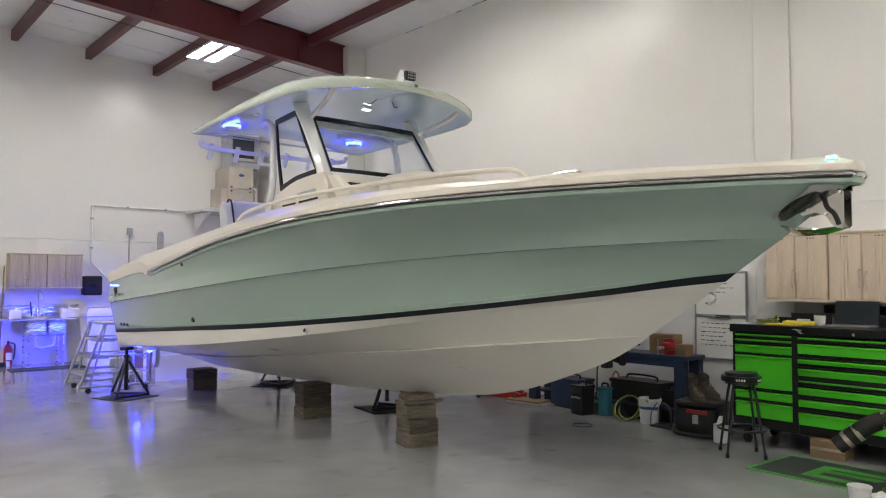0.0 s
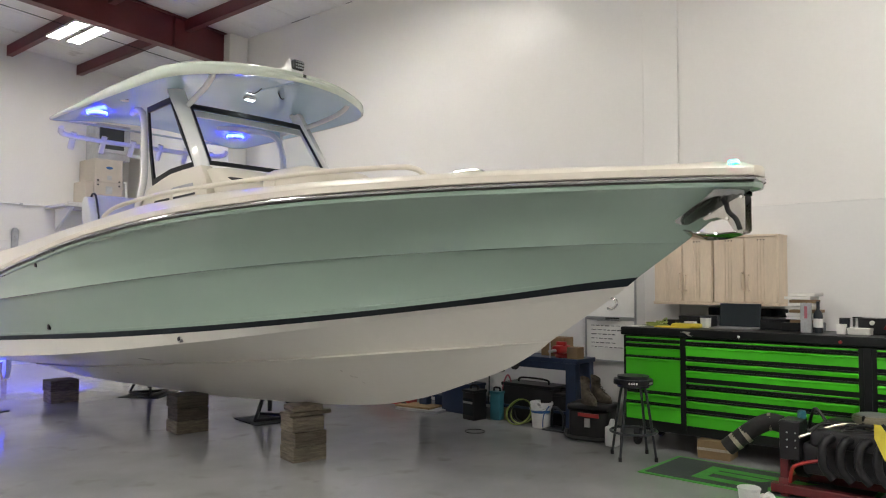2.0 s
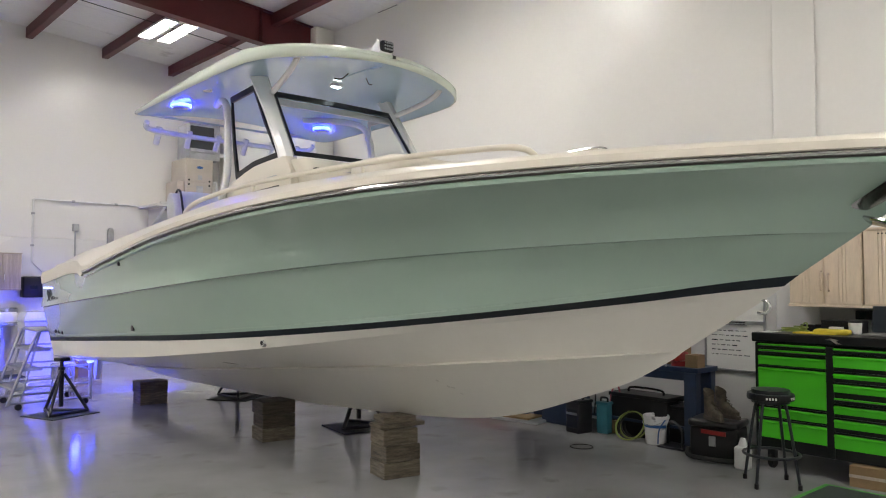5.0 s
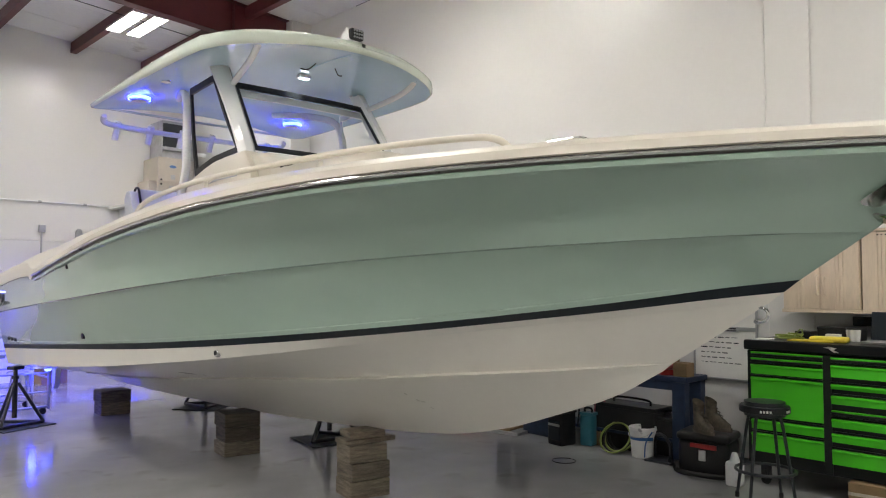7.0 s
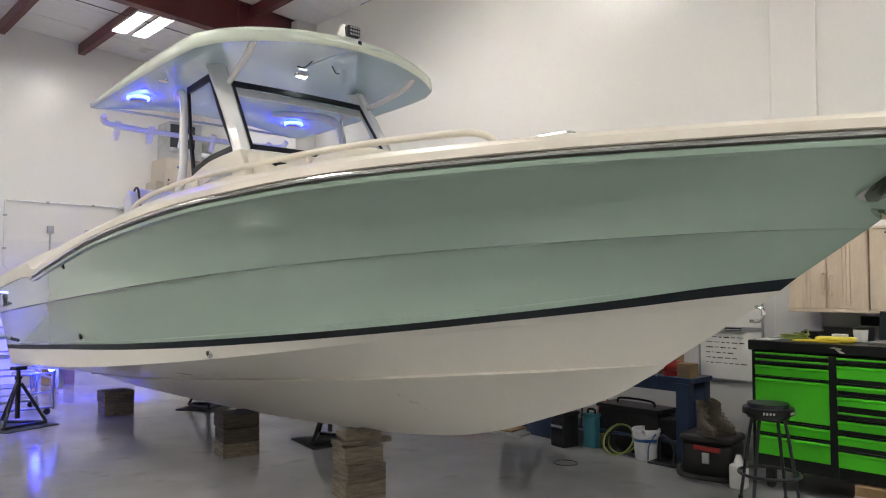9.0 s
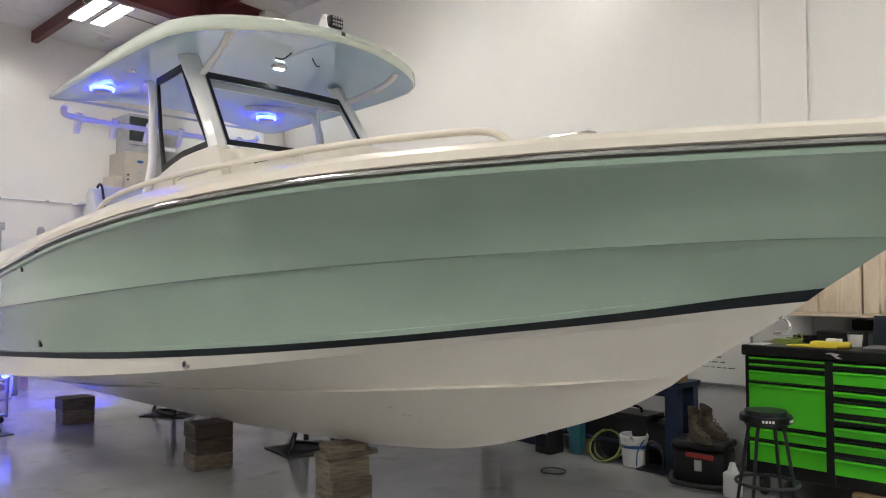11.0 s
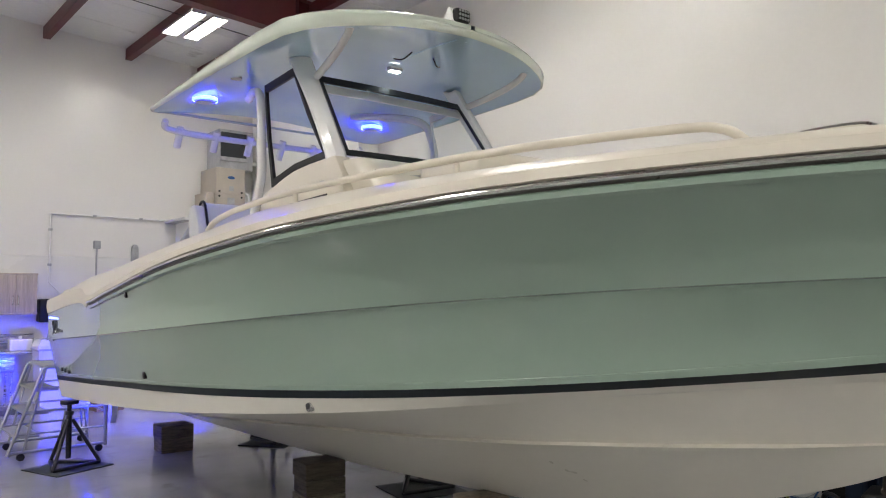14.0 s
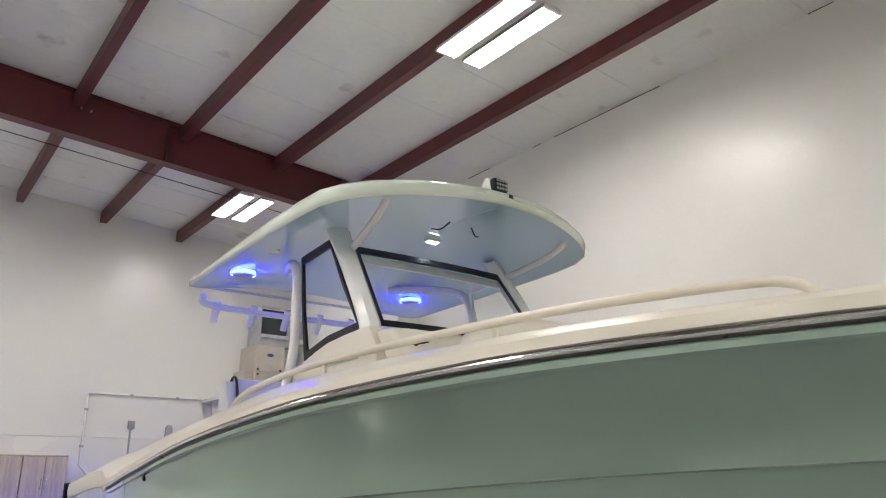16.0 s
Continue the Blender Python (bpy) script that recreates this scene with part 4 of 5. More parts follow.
# ---------------------------------------------------------------- rolling steps behind the stern
t = thing("rolling_ladder", pose(3.05, 11.6, 0), "grey aluminium rolling steps behind the stern", "step ladder")
for y in (0.0, 0.75):
    part("front_rail", tube([(-0.03, y, 0.06), (0.30, y, 0.98), (0.34, y, 1.0)], 0.02, seg=10, steps=1), "alu", t, smooth=True)
    part("rear_leg", tube([(0.34, y, 1.0), (0.95, y, 1.0), (0.97, y, 0.06)], 0.02, seg=10, steps=1), "alu", t, smooth=True)
    part("base_rail", cyl((-0.03, y, 0.09), (0.97, y, 0.09), 0.017, seg=10), "alu", t, smooth=True)
    for z in (0.28, 0.52, 0.765):
        part("side_bar", cyl((-0.03 + 0.33 * (z - 0.06) / 0.92, y, z), (0.96, y, z), 0.012, seg=8), "alu", t, smooth=True)
    part("mid_post", cyl((0.12, y, 0.09), (0.33, y, 0.98), 0.014, seg=8), "alu", t, smooth=True)
for k in range(4):
    z = 0.26 + 0.245 * k
    x = -0.03 + 0.33 * (z - 0.06) / 0.92
    part("tread", box((x, -0.01, z - 0.02), (x + 0.24, 0.76, z + 0.008), 0.006), "alu", t, "ribbed aluminium tread")
part("rear_brace", cyl((0.962, 0, 0.45), (0.962, 0.75, 0.45), 0.014, seg=8), "alu", t)
for x, y in ((0.1, 0.0), (0.90, 0.0), (0.1, 0.75), (0.90, 0.75)):
    part("caster", cyl((x, y - 0.016, 0.04), (x, y + 0.016, 0.04), 0.04, seg=16, bevel=0.005), "rubber", t, smooth=True)


# ---------------------------------------------------------------- washing corner on the end wall
t = thing("utility_sink", pose(2.78, 15.62, 0), "stainless steel two bowl sink with drainboard and tall faucet", "sink")
part("counter", box((0, 0, 0.87), (1.46, 0.72, 0.90), 0.01), "inox", t, smooth=True)
part("rolled_edge", cyl((0, 0.0, 0.885), (1.46, 0.0, 0.885), 0.022, seg=12), "inox", t, smooth=True)
part("backsplash", box((0, 0.72, 0.87), (1.46, 0.76, 1.15), 0.008), "inox", t)
for x in (0.42, 0.76):
    part("bowl", box((x, 0.06, 0.58), (x + 0.31, 0.6, 0.868), 0.03, seg=3), "inox", t, smooth=True)
for x in (0.44, 1.03):
    for y in (0.1, 0.56):
        part("leg", cyl((x, y, 0.0), (x, y, 0.6), 0.02, seg=12), "inox", t, smooth=True)
part("drain_pipe", tube([(0.6, 0.33, 0.58), (0.6, 0.33, 0.40), (0.68, 0.33, 0.34), (0.85, 0.33, 0.36), (0.92, 0.33, 0.40), (0.92, 0.33, 0.58)], 0.026, seg=10), "whitepipe", t, "white plastic drain pipe", smooth=True)
part("drain_pipe", tube([(0.7, 0.33, 0.35), (0.7, 0.5, 0.32), (0.7, 0.74, 0.32)], 0.026, seg=10), "whitepipe", t, smooth=True)
fa = part("faucet", tube([(0.70, 0.66, 0.9), (0.70, 0.66, 1.3), (0.70, 0.60, 1.41), (0.70, 0.48, 1.40), (0.70, 0.44, 1.28)], 0.014, seg=10), "chrome", t, "tall chrome spring faucet", smooth=True)
part("spring", tube([(0.70 + 0.022 * math.cos(k * 0.9), 0.66 + 0.022 * math.sin(k * 0.9), 1.0 + 0.004 * k) for k in range(64)], 0.004, seg=5, steps=1), "chrome", fa)
for x in (0.60, 0.80):
    part("tap", cyl((x, 0.66, 0.9), (x, 0.62, 0.99), 0.016, seg=10), "chrome", fa, smooth=True)
part("sprayer", tube([(0.58, 0.62, 0.95), (0.55, 0.56, 1.14), (0.53, 0.5, 1.2)], 0.014, seg=8), "black", fa)
tagged(link("sink_mat", box((2.85, 15.15, 0), (4.1, 15.6, 0.014), 0.004), "darkmat"), "dark rubber mat on the floor by the sink", "mat")
for x, y, w, d, hgt, ma, lab in ((3.02, 15.95, 0.10, 0.08, 0.22, "whitepipe", "white plastic soap jug on the sink"), (3.95, 15.9, 0.16, 0.12, 0.24, "whitepipe", "white plastic box on the sink drainboard")):
    jug = thing("soap_jug", pose(x, y, 0.90), lab, "jug")
    part("body", box((-w, -d, 0), (w, d, hgt * 0.78), 0.025, seg=3), ma, jug, smooth=True)
    part("cap", cyl((0, 0, hgt * 0.75), (0, 0, hgt), 0.03, seg=12), ma, jug, smooth=True)


def wall_cabinet(name, m, w, d, hgt, material, label, group, ribs):
    """A two-door unit: x across, y out of the wall (front at y = -d), z up."""
    c = thing(name, m, label, "cabinet", group=group)
    part("body", box((0, -d + 0.02, 0), (w, 0, hgt), 0.006), material, c)
    part("sill", box((-0.004, -d - 0.006, -0.012), (w + 0.004, 0, 0.018), 0.005), material, c)
    part("top", box((-0.004, -d - 0.004, hgt - 0.016), (w + 0.004, 0, hgt + 0.008), 0.005), material, c)
    for k in range(2):
        x0 = 0.006 + k * w / 2
        x1 = x0 + w / 2 - 0.012
        if ribs:
            door = part("door", box((x0, -d + 0.007, 0.024), (x1, -d + 0.018, hgt - 0.022), 0.003), material, c)
            xc = (x0 + x1) / 2
            cuts = [x0] + [xc + (j - (ribs - 1) / 2) * 0.030 for j in range(ribs)] + [x1]
            for j in range(len(cuts) - 1):
                part("slat", box((cuts[j] + 0.004, -d, 0.024), (cuts[j + 1] - 0.004, -d + 0.008, hgt - 0.022), 0.002), material, door)
            for j in range(ribs):
                part("vent_hole", box((cuts[j + 1] - 0.006, -d - 0.001, hgt - 0.052), (cuts[j + 1] + 0.006, -d + 0.0085, hgt - 0.040)), "black", door)
        else:
            door = part("door", box((x0, -d, 0.024), (x1, -d + 0.018, hgt - 0.022), 0.005), material, c)
        hx = x1 - 0.035 if k == 0 else x0 + 0.035
        if k == 1 or not ribs:
            part("handle", tube([(hx, -d, 0.14), (hx, -d - 0.03, 0.15), (hx, -d - 0.03, 0.28), (hx, -d, 0.29)], 0.008, seg=8), "chrome" if not ribs else material, door, smooth=True)
        else:
            part("handle", tube([(hx + 0.02, -d, 0.31), (hx + 0.02, -d - 0.035, 0.30), (hx + 0.02, -d - 0.03, 0.16), (hx + 0.02, -d, 0.15)], 0.01, seg=8), material, door, smooth=True)
    return c


for k in range(2):
    wall_cabinet("wall_cabinet", pose(2.935 + 0.645 * k, WY - 0.014, 1.48), 0.64, 0.31, 0.655, "oak", "pale striped wood wall cabinet above the sink", "cabinets above the sink", 0)
t = thing("paper_towel_dispenser", pose(4.27, WY - 0.012, 1.29), "black paper towel dispenser on the wall", "dispenser")
part("body", box((0, -0.22, 0.04), (0.36, 0, 0.43), 0.03, seg=3), "black", t, smooth=True)
part("window", box((0.12, -0.224, 0.2), (0.24, -0.2195, 0.26), 0.002), "screen", t)
part("paper", box((0.07, -0.14, -0.02), (0.3, -0.125, 0.045)), "paper", t)
t = thing("fire_extinguisher", pose(2.98, 16.25, 0.0), "red fire extinguisher standing by the wall", "extinguisher")
part("cylinder", cyl((0, 0, 0.0), (0, 0, 0.36), 0.075, seg=22, bevel=0.02), "red", t, smooth=True)
part("shoulder", cyl((0, 0, 0.36), (0, 0, 0.42), 0.07, 0.025, seg=22), "red", t, smooth=True)
part("label_plate", box((-0.05, -0.079, 0.12), (0.05, -0.07, 0.26), 0.002), "paper", t)
part("valve", cyl((0, 0, 0.42), (0, 0, 0.47), 0.022, seg=12), "black", t)
part("lever", box((-0.01, -0.09, 0.465), (0.01, 0.03, 0.48), 0.003), "black", t)
part("hose", tube([(0.03, 0, 0.44), (0.11, 0, 0.40), (0.105, 0, 0.2), (0.09, 0, 0.12)], 0.012, seg=8), "black", t)
part("gauge", box((-0.05, -0.085, 0.0), (0.02, -0.07, 0.1), 0.003), "paper", t)
t = thing("broom", pose(2.80, 16.1, 0), "wooden broom handle leaning on the wall", "broom")
part("handle", cyl((0.0, 0.0, 0.05), (0.10, 0.26, 1.9), 0.014, seg=10), "cardboard", t, smooth=True)
part("head", box((-0.12, -0.05, 0), (0.12, 0.05, 0.09), 0.01), "black", t)
t = thing("caddy", pose(2.86, WY - 0.06, 1.12), "grey tool caddy on the wall", "caddy")
part("body", box((-0.05, -0.05, 0), (0.05, 0.04, 0.26), 0.01), "greymetal", t)
part("tag", box((-0.06, -0.056, 0.28), (0.06, -0.04, 0.40), 0.004), "paper", t)

# white bin with a pale lid, orange bin behind the stern
t = thing("waste_bin", pose(4.3, 15.35, 0), "tall white plastic bin beside the sink", "bin")
part("body", loft([[(r * cx, r * cy, z) for cx, cy in ((-1, -1), (1, -1), (1, 1), (-1, 1))] for r, z in ((0.0, 0.002), (0.19, 0.002), (0.24, 0.92), (0.25, 0.94), (0.25, 1.0), (0.2, 1.1), (0.0, 1.12))], close=True), "whitepipe", t)
part("lid_rim", box((-0.26, -0.26, 0.93), (0.26, 0.26, 0.96), 0.01), "alu", t)
t = thing("storage_tote", pose(4.95, 14.75, 0), "brown cardboard box behind the stern", "box")
part("body", box((-0.2, -0.2, 0), (0.2, 0.2, 0.34), 0.006), "cardboard", t)
part("tape", box((-0.03, -0.203, 0.0), (0.03, 0.203, 0.343), 0.001), "paper", t)

# surface conduit and boxes on the end wall
t = thing("wall_conduit", pose(4.45, WY - 0.03, 2.0), "thin white painted conduit bent along the wall", "conduit")
part("pipe", tube([(0.45, 0, -0.45), (0.22, 0, -0.22), (0.0, 0, 0.0), (0.0, 0, 1.16), (0.03, 0, 1.175), (2.2, 0, 1.175)], 0.017, seg=8, steps=1), "whitepipe", t, smooth=True)
for x, z in ((0, 0.3), (0, 0.9), (0.7, 1.175), (1.5, 1.175)):
    part("clip", box((x - 0.03, -0.022, z - 0.02), (x + 0.03, 0.018, z + 0.02), 0.004), "alu", t)
t = thing("switch_box", pose(5.2, WY - 0.03, 2.1), "grey electrical box on a vertical conduit", "switch box")
part("box", box((-0.055, -0.05, 0.5), (0.055, 0.02, 0.64), 0.008), "greymetal", t)
part("pipe", cyl((0, 0, -0.3), (0, 0, 0.5), 0.016, seg=8), "greymetal", t)
t = thing("wall_spigot_guard", pose(5.85, WY - 0.02, 2.1), "rounded grey steel conduit cover on the wall", "conduit cover")
part("cover", prism([(-0.06, -0.2), (0.06, -0.2), (0.06, 0.5), (0.05, 0.56), (0.025, 0.595), (-0.025, 0.595), (-0.05, 0.56), (-0.06, 0.5)], "y", -0.06, 0.008, 0.006), "greymetal", t)
part("knob", cyl((0, -0.06, 0.42), (0, -0.075, 0.42), 0.02, seg=10), "alu", t)

# furnace on a wall shelf
t = thing("wall_shelf", pose(6.4, WY - 0.02, 3.12), "white painted wooden shelf high on the wall", "shelf")
part("board", box((0, -0.95, 0.0), (1.7, 0.006, 0.05), 0.006), "whitepipe", t)
part("lip", box((0.06, -0.97, 0.05), (1.7, -0.93, 0.085), 0.004), "whitepipe", t)
for x in (0.2, 1.5):
    part("bracket", prism([(0.0, 0.0), (-0.8, 0.0), (0.0, -0.45)], "x", x, x + 0.05), "whitepipe", t)
t = thing("gas_furnace", pose(7.02, 15.55, 3.172), "beige sheet metal furnace on the high shelf with ductwork", "furnace")
fc = part("cabinet", box((0, 0, 0), (0.58, 0.72, 0.98), 0.008), "beige", t)
part("upper_door", box((0.01, -0.014, 0.50), (0.57, 0.0, 0.96), 0.006), "beige", fc)
part("lower_door", box((0.01, -0.014, 0.02), (0.57, 0.0, 0.485), 0.006), "beige", fc)
part("badge", loft([[(0.29 + r * 0.07 * math.cos(a), y, 0.80 + r * 0.03 * math.sin(a)) for a in np.linspace(0, 2 * math.pi, 17)[:-1]] for r, y in ((1, -0.013), (1, -0.018), (0.01, -0.018))], close=True), "blueplastic", fc)
part("label_plate", box((0.25, -0.017, 0.55), (0.34, -0.0135, 0.64)), "greymetal", fc)
part("label_plate", box((0.22, -0.017, 0.26), (0.36, -0.0135, 0.42)), "greymetal", fc)
for x in (0.06, 0.50):
    for z in (0.44, 0.53):
        part("latch", cyl((x, -0.013, z), (x, -0.024, z), 0.02, seg=8), "black", fc)
part("side_cabinet", box((-0.16, 0.05, 0), (-0.004, 0.6, 0.5), 0.008), "beige", t)
part("plenum", box((0.08, 0.05, 0.98), (0.75, 0.62, 1.72), 0.006), "greymetal", t, "galvanised duct above the furnace")
part("duct_mouth", box((0.1, 0.01, 1.18), (0.60, 0.055, 1.66), 0.006), "screen", t)
part("duct_flange", box((0.08, -0.02, 1.12), (0.62, 0.055, 1.19), 0.006), "greymetal", t)
part("flue", tube([(0.52, 0.2, 0.98), (0.52, 0.2, 1.08), (0.56, 0.18, 1.13), (0.68, 0.15, 1.135), (1.05, 0.15, 1.135)], 0.045, seg=12), "whitepipe", t, "white plastic flue pipe", smooth=True)
part("condensate_pipe", tube([(0.58, -0.02, 0.52), (0.64, -0.03, 0.5), (0.645, -0.03, 0.3), (0.645, -0.03, 0.01)], 0.022, seg=8), "whitepipe", t, smooth=True)

# ---------------------------------------------------------------- tool chest
t = thing("tool_chest", pose(7.262, 4.02, 0), "long black tool chest with lime green drawers on casters", "tool chest")
part("body", box((0.012, -3.0, 0.175), (0.72, 0.0, 1.115), 0.01), "boxblack", t)
part("worktop", box((-0.015, -3.03, 1.118), (0.74, 0.02, 1.20), 0.012), "boxblack", t, "black lipped worktop")
WIDE = [(1.097, 1.083), (1.037, 0.941), (0.890, 0.849), (0.801, 0.734), (0.687, 0.675), (0.622, 0.555), (0.508, 0.440), (0.387, 0.269)]
BANKS = [(-0.61, -0.04, [(1.104, 1.090), (1.052, 1.038), (0.998, 0.918), (0.893, 0.573), (0.540, 0.461), (0.430, 0.279)]), (-2.16, -0.67, WIDE), (-2.96, -2.30, WIDE)]
for y0, y1, drawers in BANKS:
    for z1, z0 in drawers:
        if z1 - z0 < 0.02:
            d = part("drawer", box((-0.012, y0, z0), (0.012, y1, z1), 0.003), "green", t)
            part("pull", box((-0.016, y0, z0 - 0.024), (0.012, y1, z0 - 0.004), 0.004), "boxblack", d)
            continue
        d = part("drawer", prism([(0.012, z0), (-0.006, z0 + 0.002), (-0.01, z1 - 0.024), (-0.019, z1 - 0.012), (-0.017, z1 - 0.004), (-0.004, z1), (0.012, z1)], "y", y0, y1), "green", t)
        part("pull", prism([(0.002, z1 + 0.002), (-0.008, z1 + 0.010), (-0.006, z1 + 0.018), (0.012, z1 + 0.018), (0.012, z1 + 0.002)], "y", y0, y1), "boxblack", d, "lipped full width drawer pull")
for y in (-0.64, -2.23):
    part("divider", box((-0.004, y - 0.03, 0.18), (0.012, y + 0.03, 1.11), 0.003), "boxblack", t)
part("emblem", prism([(-0.74, 1.135), (-0.70, 1.135), (-0.66, 1.165), (-0.62, 1.17), (-0.66, 1.18), (-0.72, 1.17), (-0.70, 1.155)], "x", -0.02, -0.0155), "chrome", t)
for y, ma in ((-1.18, "chrome"), (-2.03, "red")):
    part("lock", cyl((-0.016, y, 1.15), (-0.024, y, 1.15), 0.014, seg=12), ma, t)
for y in (-0.12, -1.0, -2.0, -2.88):
    for x in (0.08, 0.64):
        c = part("caster", cyl((x, y - 0.022, 0.068), (x, y + 0.022, 0.068), 0.066, seg=18, bevel=0.008), "rubber", t, smooth=True)
        part("fork", box((x - 0.03, y - 0.034, 0.07), (x + 0.03, y + 0.034, 0.176), 0.004), "blacksteel", c)

# on the chest
TOP = 1.201


def put(name, x, y, label, category, rz=0, z=TOP):
    return thing(name, pose(x, y, z, 0, 0, rz), label, category)


o = put("laptop", 7.62, 3.0, "open black laptop with a dark screen", "laptop")
part("base", box((-0.16, -0.2, 0), (0.11, 0.2, 0.018), 0.004), "alu", o)
b = box((-0.006, -0.2, 0), (0.006, 0.2, 0.235), 0.004)
bmesh.ops.transform(b, matrix=pose(0.11, 0, 0.014, 0, 12, 0), verts=b.verts)
part("lid", b, "screen", o)
o = put("paper_stack", 7.78, 2.40, "tall untidy stack of papers and folders", "paper stack")
random.seed(7)
for k in range(9):
    z0, hgt = 0.08 + 0.031 * k, 0.027
    b = box((-0.13, -0.11, 0), (0.13, 0.12, hgt), 0.002)
    bmesh.ops.transform(b, matrix=pose(random.uniform(-0.02, 0.02), random.uniform(-0.02, 0.03), z0, 0, 0, random.uniform(-7, 7)), verts=b.verts)
    part("sheaf", b, "paper" if k % 3 else "cardboard", o)
part("tray", box((-0.15, -0.14, 0), (0.15, 0.18, 0.08), 0.008), "black", o)
o = put("pink_carton", 7.53, 2.33, "tall grey carton with pink print", "carton", 8)
part("carton", box((-0.035, -0.045, 0), (0.035, 0.045, 0.27), 0.003), "greymetal", o)
part("print", box((-0.037, -0.012, 0.13), (-0.0345, 0.012, 0.24)), "pink", o)
o = put("dark_bottle", 7.55, 2.235, "dark glass bottle with a pale label", "bottle")
part("glass", loft([[(r * math.cos(a), r * math.sin(a), z) for a in np.linspace(0, 2 * math.pi, 17)[:-1]] for r, z in ((0.001, 0), (0.038, 0.002), (0.04, 0.16), (0.03, 0.19), (0.015, 0.21), (0.015, 0.27), (0.017, 0.285), (0.001, 0.287))], close=True), "screen", o, smooth=True)
part("label_plate", cyl((0, 0, 0.05), (0, 0, 0.13), 0.0412, seg=16), "paper", o)
for x, y, r, hgt, ma, lab in ((7.60, 2.03, 0.045, 0.13, "screen", "black insulated cup"), (7.64, 3.30, 0.055, 0.10, "paper", "white mug"), (7.66, 1.94, 0.04, 0.14, "inox", "steel tumbler with a dark lid")):
    o = put("cup", x, y, lab + " on the worktop", "cup")
    part("body", cyl((0, 0, 0), (0, 0, hgt), r * 0.85, r, seg=20, bevel=0.004), ma, o, smooth=True)
    part("lid", cyl((0, 0, hgt), (0, 0, hgt + 0.012), r * 1.03, seg=20, bevel=0.004), "black", o, smooth=True)
for x, y, wx, wy, hgt, ma, lab in ((7.52, 2.04, 0.04, 0.035, 0.085, "paper", "small white carton on the worktop"), (7.56, 1.90, 0.05, 0.09, 0.055, "paper", "low white carton on the worktop"), (7.72, 1.82, 0.10, 0.11, 0.14, "black", "grey plastic organiser tray on the worktop"), (7.60, 1.62, 0.06, 0.07, 0.20, "black", "black product box with a white label"), (7.74, 3.42, 0.10, 0.16, 0.11, "black", "black tool bag under the cabinets"), (7.60, 3.44, 0.035, 0.05, 0.055, "paper", "small cream carton on the worktop"), (7.8, 2.75, 0.05, 0.2, 0.10, "black", "black charger block on the worktop"), (7.8, 3.72, 0.07, 0.07, 0.06, "black", "black plastic case on the worktop")):
    o = put("small_box", x, y, lab, "box", random.uniform(-8, 8))
    part("body", box((-wx, -wy, 0), (wx, wy, hgt), 0.006), ma, o)
    part("lid", box((-wx - 0.002, -wy - 0.002, hgt - 0.02), (wx + 0.002, wy + 0.002, hgt + 0.003), 0.003), ma, o)
    if "label" in lab:
        part("label_plate", box((-wx - 0.003, -wy * 0.6, 0.03), (-wx, wy * 0.6, 0.10)), "paper", o)
o = put("yellow_cloth", 7.45, 3.42, "folded yellow cloth on the black worktop", "cloth", 6)
part("cloth", box((-0.07, -0.14, 0), (0.07, 0.14, 0.045), 0.018, seg=3), "yellow", o, smooth=True)
part("fold", box((-0.09, -0.05, 0), (0.06, 0.30, 0.014), 0.005), "yellow", o, smooth=True)
o = put("coiled_cable", 7.50, 3.75, "loosely coiled yellow green cable", "cable")
random.seed(3)
part("coil", tube([((0.075 + 0.02 * math.sin(k * 1.7)) * math.cos(k * 0.55), (0.11 + 0.02 * math.cos(k * 2.3)) * math.sin(k * 0.55), 0.008 + 0.0012 * k + (0.05 if k in (20, 21, 22) else 0)) for k in range(36)], 0.006, seg=6, steps=3), "lime", o, smooth=True)
o = put("loose_papers", 7.42, 3.93, "loose white papers at the worktop edge", "paper")
part("sheet", box((-0.12, -0.05, 0), (0.10, 0.06, 0.004)), "paper", o)
o = put("red_tool", 7.70, 1.70, "red and white handheld tool on the worktop", "tool")
part("body", tube([(-0.08, 0, 0.05), (0, 0, 0.11), (0.07, 0.02, 0.10), (0.1, 0.05, 0.03)], 0.03, seg=10), "red", o, smooth=True)
part("cover", tube([(-0.09, 0.12, 0.10), (0, 0.1, 0.125), (0.09, 0.08, 0.07)], 0.02, seg=8), "paper", o, smooth=True)

# cabinets over the chest: across is -y, out of the wall is -x
for y, w in ((3.935, 0.635), (3.29, 0.635)):
    wall_cabinet("wall_cabinet", pose(8.136, y, 1.435, 0, 0, -90), w, 0.31, 0.69, "cream", "cream ribbed plastic wall cabinet over the tool chest", "cabinets over the tool chest", 3)
t = thing("power_strip", pose(8.13, 3.1, 1.31), "black power strip on the wall under the cabinets", "power strip")
part("body", box((-0.03, -0.45, 0), (0.005, 0.35, 0.08), 0.006), "black", t)
for k in range(7):
    part("socket", box((-0.034, -0.4 + 0.11 * k, 0.02), (-0.03, -0.35 + 0.11 * k, 0.06), 0.002), "screen", t)

